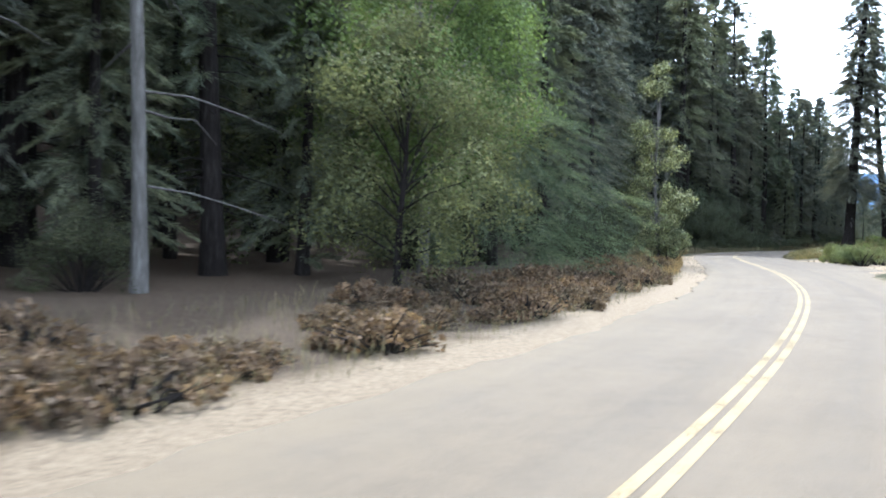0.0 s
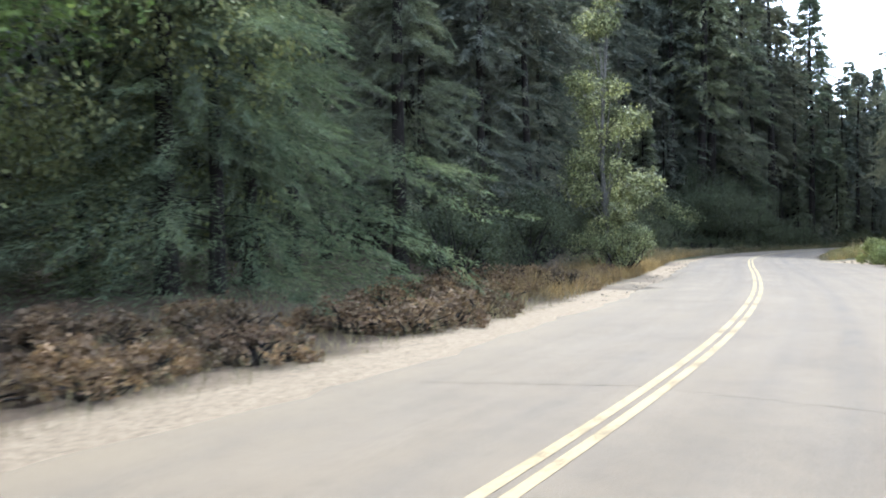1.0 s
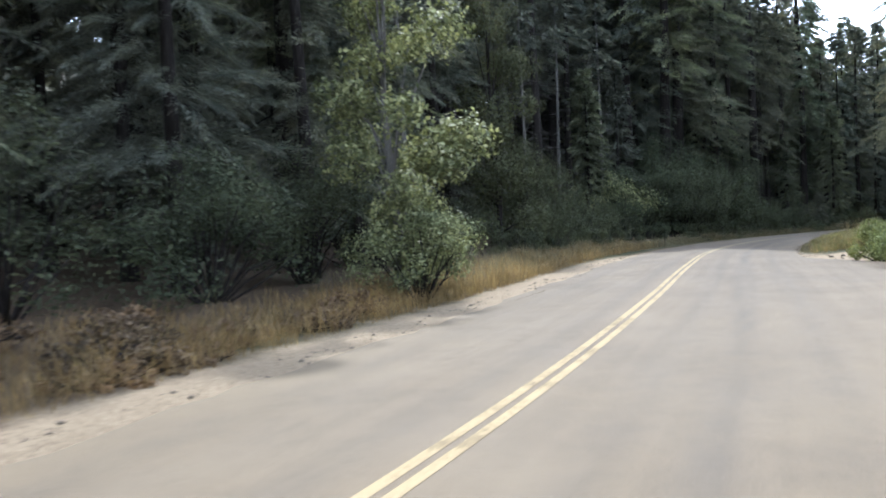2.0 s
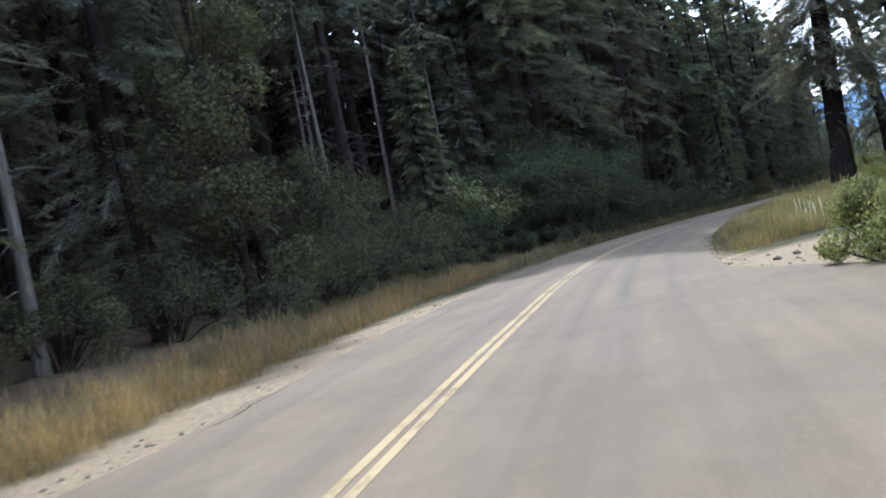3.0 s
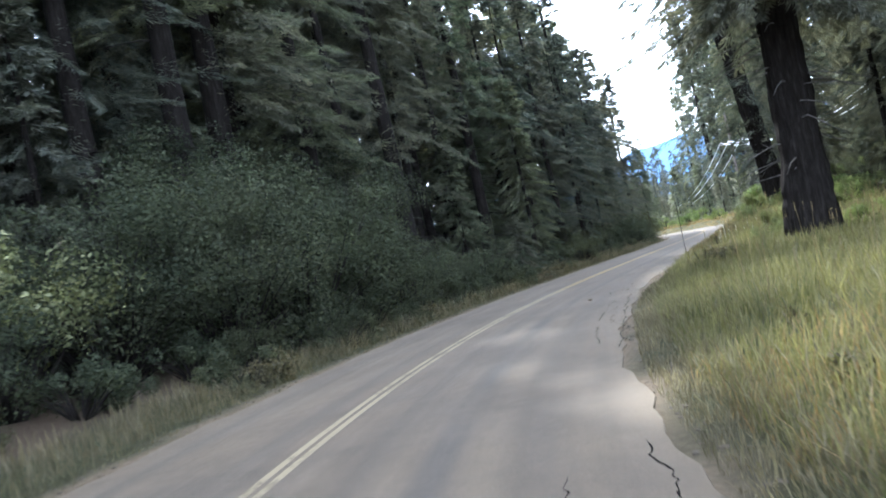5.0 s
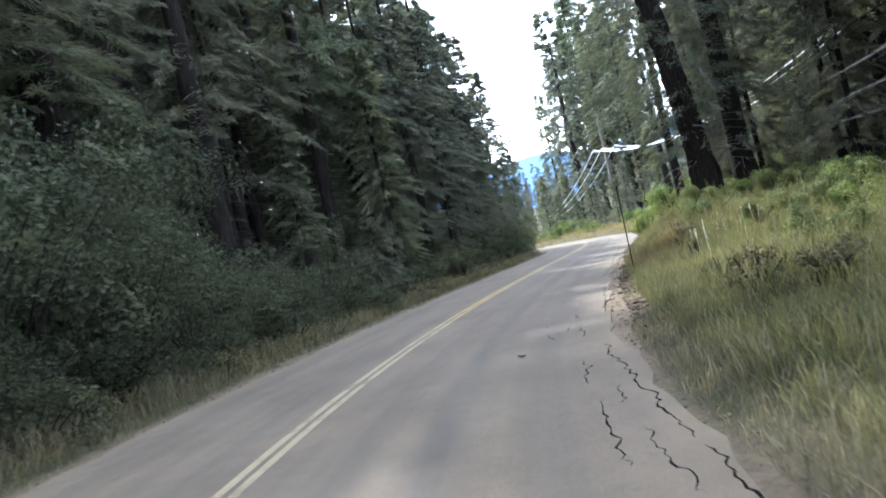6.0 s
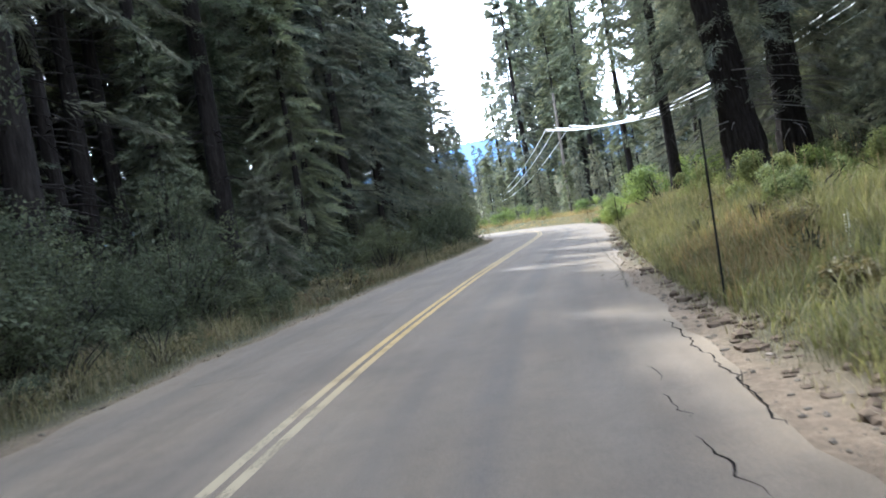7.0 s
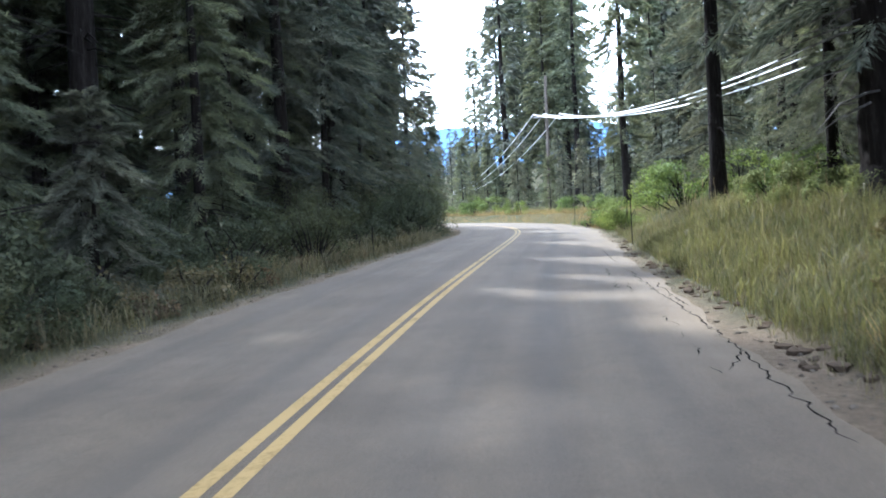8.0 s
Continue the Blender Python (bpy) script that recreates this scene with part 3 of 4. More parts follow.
def wood(count, y0, y1, u0, u1, kinds, gap, s0, s1, group, label=CONIFER_LABEL):
    made = tries = 0
    while made < count and tries < count * 12:
        tries += 1
        yq, u = R.uniform(y0, y1), R.uniform(u0, u1)
        x, y = beside(yq, u)
        yy, uu = road_coords(np.array([x]), np.array([y]))
        if abs(uu[0]) < min(abs(u0), abs(u1)) - 0.5 or (s1 > 0.76 and in_gap(x, y)) or not free(x, y, gap):
            continue
        conifer(kinds[R.integers(len(kinds))], x, y, R.uniform(s0, s1), label, group)
        made += 1


def deep_woods(spots):
    """The trees too far off to tell apart, joined: trunks and crowns at (x, y, scale)."""
    for k, (nm, label, mat) in enumerate((("far_trunks", "dark trunks of the deep wood", BARK), ("far_woods", "dense dark conifers deep in the wood", NEEDLE))):
        V, F, o = [], [], 0
        for j, (x, y, s) in enumerate(spots):
            me = DEEP[j % 2][k]
            co = np.empty(len(me.vertices) * 3)
            me.vertices.foreach_get("co", co)
            co = co.reshape(-1, 3) * s
            a = j * 2.4
            co = np.stack([co[:, 0] * math.cos(a) - co[:, 1] * math.sin(a) + x, co[:, 0] * math.sin(a) + co[:, 1] * math.cos(a) + y, co[:, 2] + height(x, y)], 1)
            V.append(co)
            F += [tuple(i + o for i in p.vertices) for p in me.polygons]
            o += len(co)
        tagged(new(nm, mesh_of(nm, np.concatenate(V), F, mat)), label, "woods", kind="stuff")


def spots(count, y0, y1, u0, u1, gap, s0, s1):
    out, tries = [], 0
    while len(out) < count and tries < count * 15:
        tries += 1
        x, y = beside(R.uniform(y0, y1), R.uniform(u0, u1))
        yy, uu = road_coords(np.array([x]), np.array([y]))
        if abs(uu[0]) > min(abs(u0), abs(u1)) - 1 and not (s1 > 0.6 and in_gap(x, y)) and free(x, y, gap):
            out.append((x, y, R.uniform(s0, s1)))
    return out


# trees that stand close to the road, on the right bank
BANK = "big conifer with a thick dark trunk on the grassy bank"
conifer(BIG, 7.1, -7.4, 1.0, BANK, "roadside trees", (0, 2))
conifer(BOUGHED, 8.3, 12.3, 1.0, BANK, "roadside trees", (0, -5))
conifer(BOUGHED, 9.75, 13.2, 0.86, BANK, "roadside trees", (0, -1))
conifer(TALL[1], 8.9, 22.7, 0.66, "slender dark conifer with a straight trunk among green bushes", "roadside trees")
conifer(TALL[2], 13.6, 8.4, 1.0, BANK, "roadside trees")
conifer(TALL[3], 12.4, -2.5, 0.95, BANK, "roadside trees")
for x, y, k, sc in ((12.8, 11.2, 1, 0.66), (14.9, 17.6, 2, 0.72), (16.6, 10.6, 1, 0.8), (15.4, 3.0, 0, 0.8), (18.0, 24.5, 2, 0.75), (16.2, 29.0, 1, 0.8)):
    conifer(DENSE[k], x, y, sc, "dense conifer with drooping boughs behind the bank", "right wood")
conifer(TALL[0], 13.2, 54.5, 0.9, CONIFER_LABEL, "roadside trees")
conifer(DENSE[2], 14.5, 40.5, 0.8, CONIFER_LABEL, "roadside trees")

for x, y, k, sc in ((-1.9, 40.5, 1, 0.9), (-1.3, 45.5, 2, 0.82), (-0.6, 50.5, 1, 0.85), (-2.8, 36.0, 2, 0.8), (0.4, 55.0, 0, 0.6), (-3.4, 53.0, 2, 0.9), (-2.6, 58.5, 1, 0.8)):
    conifer(DENSE[k], x, y, sc, "dense conifer with branches to the ground by the bend", "left wood")
for x, y, k, sc in ((5.8, 111, 0, 0.8), (8.5, 107.5, 1, 1.0), (9.8, 99, 3, 1.08), (11.6, 104, 2, 1.15), (12.9, 92.5, 1, 1.1), (12.2, 87.5, 0, 0.95), (15.0, 96, 3, 1.15), (14.6, 84, 2, 1.0), (21.5, 80, 0, 0.9)):
    conifer(AIRY[k % 3], x, y, sc, "tall slender fir standing ahead of the bend", "far wood")

for x, y, k, sc in ((10.5, 73.5, 0, 0.32), (13.0, 71.0, 1, 0.34), (15.5, 68.5, 2, 0.3), (18.5, 66.0, 0, 0.4), (12.0, 78.5, 1, 0.42), (8.0, 79.0, 0, 0.36), (16.8, 74.0, 2, 0.4), (20.5, 71.0, 1, 0.42), (14.2, 62.0, 0, 0.3), (17.0, 58.0, 1, 0.34), (6.5, 84.5, 2, 0.3)):
    conifer(SAPLING[k % 2], x, y, sc * 1.15, "young dense fir under the tall trees", "young firs")

wood(44, 48, 88, 9.5, 24, SAPLING, 1.9, 0.3, 0.56, "young firs", "young dense fir under the tall trees")
# left wood: the front rows, then the depth of it
wood(24, -100, -56, -17, -10.0, DENSE + EDGE[:2], 2.4, 0.62, 0.8, "left wood")
for x, y, k in ((-13.8, -19.9, 0), (-10.7, -22.4, 0), (-16.4, -16.4, 0), (-13.0, -14.6, 1), (-4.4, -40.6, 1), (-11.6, -11.4, 0)):
    conifer(SLIM[k], x, y, R.uniform(0.9, 1.1), "slim pale-barked conifer with bare lower trunk in the wood", "slim trunks", (R.uniform(-2, 2), R.uniform(-2, 2)))
wood(14, -54, -32, -17, -8.6, EDGE + TALL[1:2] + DENSE[1:], 2.7, 0.8, 1.05, "left wood")
wood(18, -33, -8, -20, -11.5, BARE, 1.9, 1.05, 1.4, "left wood", "tall conifer with a long bare dark trunk in the wood")
wood(10, 4, 24, -16, -8.6, BARE, 1.9, 0.95, 1.2, "left wood", "tall conifer with a long bare dark trunk in the wood")
wood(16, -10, 20, -17, -9.0, EDGE[1:] + TALL, 2.6, 1.05, 1.4, "left wood")
wood(30, 18, 47, -15, -6.6, EDGE + DENSE, 2.1, 0.72, 0.95, "left wood")
# right wood
wood(32, -2, 52, 12.5, 26, AIRY + TALL[:2], 2.6, 0.75, 1.05, "right wood")
wood(30, -44, 0, 13, 40, TALL + AIRY, 3.3, 0.75, 1.05, "right wood")
made = 0
while made < 34:
    x, y = R.uniform(4, 50), R.uniform(62, 126)
    yy, uu = road_coords(np.array([x]), np.array([y]))
    if uu[0] > 7 and x > 0.088 * y and not in_gap(x, y) and free(x, y, 2.7):
        made += 1
        conifer((AIRY + AIRY + FAR[:1])[R.integers(7)], x, y, R.uniform(0.85, 1.2), CONIFER_LABEL, "far wood")
beyond = [(R.uniform(-60, 10), R.uniform(78, 230)) for _ in range(170)]
side = road_coords(np.array([p[0] for p in beyond]), np.array([p[1] for p in beyond]))[1]
deep_woods(spots(60, -55, 0, -64, -30, 2.0, 0.8, 1.2) + spots(46, -46, 2, -50, -22, 2.0, 0.5, 0.8) + spots(70, -62, 14, -36, -17, 1.9, 0.28, 0.5) + spots(56, -60, 24, -40, -20, 2.2, 1.15, 1.5) + spots(40, -106, 50, -46, -18, 3.6, 0.8, 1.1) + spots(40, -45, 46, -32, -16, 2.6, 0.7, 1.0) + [p for p in [(R.uniform(15, 64), R.uniform(104, 150), R.uniform(0.9, 1.2)) for _ in range(44)] if not in_gap(p[0], p[1])] + spots(80, -10, 110, 19, 62, 2.2, 0.22, 0.5) + spots(30, 0, 60, 25, 48, 3.0, 0.8, 1.1) + spots(50, 10, 52, 26, 60, 2.2, 0.7, 1.1) + spots(16, -130, -60, 11, 34, 4, 0.8, 1.1)
           + [(R.uniform(-7, 9), R.uniform(88, 160), R.uniform(0.12, 0.2)) for _ in range(60)]
           + [(x, y, R.uniform(0.20, 0.32) + 0.0004 * (y - 78)) for (x, y), u in zip(beyond, side) if u > 5])

# broadleaf trees and shrubs on the left
GREEN_TREE = broadleaf_meshes(301, 9.0, 6.0, 2.2, 42000, 0.11, BRIGHT, BARK_PALE, 36, 0.12)
LEAFY = broadleaf_meshes(302, 7.5, 6.0, 0.5, 26000, 0.11, OLIVE, BARK, 30, 0.10)
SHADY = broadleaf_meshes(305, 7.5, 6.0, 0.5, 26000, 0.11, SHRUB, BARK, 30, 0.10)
PALE_TREE = broadleaf_meshes(303, 11.0, 3.0, 0.2, 16000, 0.115, PALE, BARK_PALE, 30, 0.09)
EDGE_TREE = broadleaf_meshes(304, 12.0, 4.2, 0.6, 20000, 0.125, SHRUB, BARK, 34, 0.12)


def leafy_tree(meshes, x, y, s, label, group=""):
    return plant("broadleaf_tree", meshes, ("trunk", "crown"), x, y, s, R.uniform(0, 360), label, "tree", group)


leafy_tree(GREEN_TREE, 7.2, -76.0, 1.0, "leafy tree with fresh yellow-green leaves beside the road")
leafy_tree(LEAFY, 9.0, -79.2, 0.72, "leafy dark green tree at the edge of the wood", "leafy trees")
leafy_tree(LEAFY, 2.5, -76.0, 1.2, "leafy dark green tree at the edge of the wood", "leafy trees")
leafy_tree(LEAFY, 2.5, -70.0, 1.2, "leafy dark green tree at the edge of the wood", "leafy trees")
conifer(CEDAR, 4.9, -68.6, 1.0, "dense green fir with branches down to the ground", "", (0, 0))
conifer(EDGE[0], 2.6, -60.5, 0.8, "tall dark conifer behind a pale-leaved tree")
leafy_tree(PALE_TREE, 4.35, -51.15, 1.0, "slender pale-leaved tree at the road edge")
leafy_tree(EDGE_TREE, -4.6, -34.4, 1.0, "dark leafy tree with lighter outer leaves at the wood's edge")
conifer(DENSE[1], -1.6, -46.0, 0.72, "dense dark conifer at the wood's edge", "left wood")
leafy_tree(SHADY, -8.6, -26.0, 0.75, "leafy dark green tree at the edge of the wood", "leafy trees")

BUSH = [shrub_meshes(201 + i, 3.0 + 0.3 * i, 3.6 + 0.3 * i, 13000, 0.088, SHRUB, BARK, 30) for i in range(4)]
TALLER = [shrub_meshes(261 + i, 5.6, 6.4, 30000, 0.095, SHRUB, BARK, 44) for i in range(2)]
PALE_BUSH = shrub_meshes(211, 3.6, 3.6, 9000, 0.10, PALE, BARK, 30)
DRY_WEED = [shrub_meshes(241 + i, 0.7 + 0.2 * i, 1.1, 1400, 0.07, WEED, BARK, 14) for i in range(2)]
LUSH_WEED = [shrub_meshes(271 + i, 1.6, 3.0, 9000, 0.085, LUSH, BARK, 26) for i in range(2)]
LOW = [shrub_meshes(221 + i, 1.5, 3.0, 9000, 0.085, SHRUB, BARK, 26) for i in range(2)]
FRESH = [shrub_meshes(231 + i, 1.8 + 0.4 * i, 2.8, 8000, 0.095, BRIGHT, BARK, 22) for i in range(2)]
SHRUB_LABEL = "dense dark green leafy shrub beside the road"


def shrub(meshes, x, y, s, label=SHRUB_LABEL, group="roadside shrubs"):
    return plant("shrub", meshes, ("branching", "foliage"), x, y, s, R.uniform(0, 360), label, "shrub", group)


def shrub_row(places):
    for x, y, k, sc in places:
        shrub(BUSH[k] if sc < 1.4 else TALLER[k % 2], x, y, sc if sc < 1.4 else sc * 0.68)


shrub_row([(3.4, -55.0, 2, 0.9), (1.5, -51.0, 1, 1.0), (3.2, -58.5, 3, 0.9), (6.0, -62.5, 0, 0.8), (-3.4, -44.5, 1, 0.9), (-4.6, -40.0, 0, 0.9), (4.6, -73.0, 0, 0.7),
           (6.4, -84.6, 2, 0.5), (4.4, -92.0, 3, 0.6), (3.0, -85.0, 0, 0.8), (-4.6, -37.0, 2, 0.8), (-3.9, -31.5, 0, 0.75), (-5.4, -28.5, 1, 0.9), (-6.6, -24.2, 2, 0.95)])
shrub_row([(-9.6, -21.4, 3, 1.15), (-7.6, -19.6, 0, 0.95), (-7.8, -16.2, 1, 0.95), (-9.4, -10.2, 2, 1.75), (-7.0, -8.6, 3, 1.5), (-6.6, -5.2, 0, 1.7), (-6.0, -2.2, 1, 1.25), (-8.6, -3.0, 2, 1.6),
           (-7.6, 1.4, 3, 1.2), (-5.4, 1.6, 0, 1.0), (-5.4, 5.0, 1, 0.85), (-7.6, 5.6, 2, 1.1), (-4.6, 8.6, 3, 0.85), (-5.6, 30.5, 0, 0.75), (-3.4, 27.0, 1, 0.7)])
shrub_row([(-2.2, 34.0, 2, 0.7), (-1.6, 39.5, 3, 0.75), (-1.0, 45.0, 0, 0.85), (-2.0, 50.5, 1, 0.9), (12.2, 30.0, 2, 0.8),
           (13.5, 20.0, 3, 0.8), (14.5, 34.5, 0, 0.9), (12.0, 3.5, 1, 0.55)])
shrub(PALE_BUSH, 5.15, -51.4, 0.72, "pale-leaved bush at the foot of a slender tree", "")
shrub(PALE_BUSH, 3.9, -50.2, 0.7, "pale-leaved bush at the foot of a slender tree", "")
shrub(PALE_BUSH, -9.3, -13.6, 1.4, "tall shrub with pale silvery leaves at the wood's edge", "")
for x, y, s in ((-3.9, 10.6, 0.9), (-5.6, 12.0, 1.2), (-4.4, 14.2, 1.05), (-2.9, 16.6, 0.95), (-4.8, 17.6, 1.25), (-3.2, 19.8, 0.95), (-3.0, 22.6, 1.0), (-4.8, 22.8, 1.25), (-6.6, 15.2, 1.3), (-2.2, 24.6, 0.8), (-7.2, 20.2, 1.3), (-3.7, 8.4, 0.75), (-4.3, 6.0, 0.8), (-5.2, 9.4, 1.0), (-1.2, 28.0, 0.8), (-2.6, 30.0, 1.0), (-0.6, 33.0, 0.8), (-4.6, -33.0, 0.8), (-5.2, -29.6, 0.85), (-5.0, -25.6, 0.8), (-4.4, -12.6, 0.7), (-4.6, -7.0, 0.75), (-4.4, -1.0, 0.7), (-4.2, 3.0, 0.7)):
    shrub(LOW[R.integers(2)], x, y, s, "low spreading green brush along the road edge", "low brush")
for i in range(6, 22):
    x, y = beside(-46 + 2.1 * i + R.uniform(-0.7, 0.7), R.uniform(-7.3, -6.6))
    shrub(LOW[i % 2], x, y, R.uniform(0.55, 0.9), "low spreading green brush along the road edge", "low brush")
for i in range(26):
    x, y = beside(-12 + 1.75 * i + R.uniform(-0.6, 0.6), R.uniform(-4.9, -3.9))
    shrub(DRY_WEED[i % 2], x, y, R.uniform(0.6, 1.2), "small dry brownish weed on the verge", "verge weeds")
for i in range(14):
    x, y = beside(-30 + 4 * i + R.uniform(-1, 1), R.uniform(3.9, 4.9))
    shrub(DRY_WEED[i % 2], x, y, R.uniform(0.35, 0.6), "small dry brownish weed on the verge", "verge weeds")
for i in range(13):
    x, y = beside(-9 + 1.5 * i + R.uniform(-0.5, 0.5), R.uniform(4.2, 5.4))
    shrub(DRY_WEED[i % 2], x, y, R.uniform(0.5, 0.85), "small dry brownish weed at the foot of the bank", "verge weeds")
BRUSH = [shrub_meshes(251 + i, 0.55 + 0.12 * i, 2.1, 1900, 0.10, BRACKEN, BARK, 40) for i in range(3)]
for i in range(96):
    x, y = beside(-97 + 0.43 * i + R.uniform(-0.5, 0.5), -4.3 - 2.6 * R.uniform(0, 1))
    shrub(BRUSH[i % 3], x, y, R.uniform(0.45, 0.9), "rusty brown dry bracken beneath the trees", "dry bracken")
for i in range(5):
    x, y = beside(-56 + 0.8 * i + R.uniform(-0.5, 0.5), R.uniform(-5.4, -4.6))
    shrub(BRUSH[i % 3], x, y, R.uniform(0.5, 0.9), "rusty brown dry bracken beneath the trees", "dry bracken")
for i in range(12):
    x, y = beside(7 + 1.5 * i + R.uniform(-0.5, 0.5), R.uniform(-4.8, -4.1))
    shrub(BRUSH[i % 3], x, y, R.uniform(0.4, 0.7), "rusty brown dry bracken on the verge", "dry bracken")
for i, (x, y, sc) in enumerate(((10.8, -37.4, 0.8), (11.6, -39.2, 0.88), (10.5, -35.6, 0.5), (12.5, -40.5, 0.92), (11.8, -36.8, 0.6), (13.2, -38.6, 0.7))):
    shrub(LUSH_WEED[i % 2], x, y, sc, "green leafy weed clump beside the sandy pull-out", "pull-out weeds")
for i in range(22):
    x, y = beside(-6 + 1.7 * i + R.uniform(-0.7, 0.7), R.uniform(6.2, 9.4))
    shrub(LUSH_WEED[i % 2] if i % 3 else FRESH[1], x, y, R.uniform(0.32, 0.6), "leafy green weeds in the grass of the bank", "bank weeds")
conifer(YOUNG[0], -3.5, 12.4, 1.0, "young fir among the low brush")
conifer(YOUNG[1], -3.9, 20.8, 0.8, "young fir among the low brush")
for x, y, k, s in ((9.0, 26.0, 1, 1.0), (10.8, 27.2, 0, 1.1), (8.2, 30.5, 0, 0.75), (9.6, 31.8, 1, 0.8), (8.9, 36.0, 0, 0.7), (9.9, 46.5, 1, 0.75), (8.6, 41.5, 0, 0.55), (9.0, 17.5, 0, 0.75), (10.6, 19.0, 1, 0.9), (11.6, 22.6, 0, 0.95), (13.2, 25.2, 1, 1.0),
                   (10.3, 10.2, 0, 0.55), (11.4, 52.5, 0, 0.8), (10.0, 57.5, 1, 0.75), (6.8, 63.5, 0, 0.7), (3.6, 69.0, 1, 0.8), (1.0, 73.5, 0, 0.9), (-3.5, 78.5, 1, 0.9), (-8.0, 83.0, 0, 1.0), (5.6, 71.5, 0, 1.0), (-0.5, 80.5, 1, 1.1), (3.4, 77.5, 0, 1.1), (-6.2, 87.0, 1, 1.1)):
    shrub(FRESH[k], x, y, s, "fresh green leafy bush on the sunny bank", "bank bushes")

# broad-leaved weeds over the bank, a thicket of dark conifers behind it, and trees that fill the left edge
for i in range(30):
    x, y = beside(2 + 0.8 * i + R.uniform(-0.5, 0.5), R.uniform(5.6, 10.0))
    shrub(LUSH_WEED[i % 2], x, y, R.uniform(0.35, 0.68), "leafy green weeds in the grass of the bank", "bank weeds")
wood(13, 4, 36, 10.8, 17, EDGE + BARE + DENSE[1:], 1.5, 0.62, 0.9, "right wood", "dark conifer with drooping boughs behind the bank")
for x, y, k in ((7.3, -84.2, 0), (7.0, -87.5, 1)):
    conifer(SLIM[k], x, y, R.uniform(0.9, 1.1), "slim pale-barked conifer with bare lower trunk in the wood", "slim trunks")
wood(16, -98, -76, -18, -11, TALL[:2] + DENSE + EDGE[:1], 1.8, 0.75, 1.0, "left wood")
shrub(BUSH[1], -1.7, 20.8, 0.62)
for i in range(12):
    x, y = beside(-6 + 1.9 * i + R.uniform(-0.6, 0.6), R.uniform(-5.0, -4.4))
    shrub(LOW[i % 2], x, y, R.uniform(0.4, 0.62), "low spreading green brush along the road edge", "low brush")
for x, y, k, sc in ((10.9, 15.6, 1, 0.6), (9.3, 16.8, 2, 0.5), (10.6, 19.4, 0, 0.5)):
    conifer(DENSE[k], x, y, sc, "dense dark conifer with drooping boughs behind the bank", "right wood")
for yq, u, k, sc in ((33, -5.3, 0, 0.7), (36.5, -5.0, 2, 0.8), (40, -5.2, 1, 0.85), (43.5, -4.9, 3, 0.8), (47, -5.1, 0, 0.85), (50.5, -5.0, 2, 0.8), (54, -5.4, 1, 0.9)):
    x, y = beside(yq, u)
    shrub(BUSH[k], x, y, sc)
for yq, u, k, sc in ((38, -7.2, 0, 0.6), (42, -7.0, 1, 0.6), (46, -7.4, 0, 0.75), (50, -7.0, 2, 0.6), (55, -7.6, 0, 0.8)):
    x, y = beside(yq, u)
    conifer(DENSE[k], x, y, sc, "dense conifer with branches to the ground by the bend", "left wood")
for yq, u, k, sc in ((-9.6, -5.7, 0, 0.5), (-6.2, -5.6, 2, 0.62), (-3.6, -5.4, 1, 0.6), (-0.8, -5.3, 3, 0.55), (2.2, -5.4, 0, 0.58), (5.6, -5.3, 2, 0.5)):
    x, y = beside(yq, u)
    shrub(BUSH[k], x, y, sc)
wood(34, 26, 62, 15, 27, SAPLING, 1.6, 0.5, 0.75, "young firs", "young dense fir under the tall trees")
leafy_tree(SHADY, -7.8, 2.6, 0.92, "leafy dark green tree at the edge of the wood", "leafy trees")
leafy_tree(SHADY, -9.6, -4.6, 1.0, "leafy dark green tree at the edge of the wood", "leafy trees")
for x, y, k, sc in ((-6.9, 15.4, 0, 0.55), (-9.4, 11.0, 1, 0.6), (-7.2, 21.6, 0, 0.7), (-10.2, 6.6, 2, 0.6), (-8.4, 26.0, 1, 0.7), (-11.5, -9.0, 1, 0.7), (-10.8, -14.6, 0, 0.75)):
    conifer(DENSE[k], x, y, sc, "dense conifer with branches to the ground among the shrubs", "left wood")


# ---- posts, poles and wires ----
def marker_post(x, y, tall, lean):
    e = new("marker_post")
    e.matrix_basis = pose(x, y, height(x, y) - 0.05, lean, 0, 20)
    part("post", mesh_of("post", *join([tube([(0, 0, -0.1), (0, 0, tall * 0.5), (0.004, 0, tall)], [0.014, 0.013, 0.012], 8)]), DARK_STEEL), e)
    part("cap", mesh_of("cap", *join([tube([(0.004, 0, tall - 0.06), (0.004, 0, tall + 0.01), (0.004, 0, tall + 0.02)], [0.016, 0.016, 0.009], 8)]), DARK_STEEL), e)
    return tagged(e, "thin dark steel snow marker post in the roadside grass", "marker post", "marker posts")


marker_post(4.2, 1.0, 2.05, 1)
marker_post(6.8, 23.7, 1.35, -2)
marker_post(8.2, 44.0, 1.2, 2)
marker_post(-2.55, -22.0, 1.0, 3)
marker_post(-0.55, 24.5, 0.9, -3)


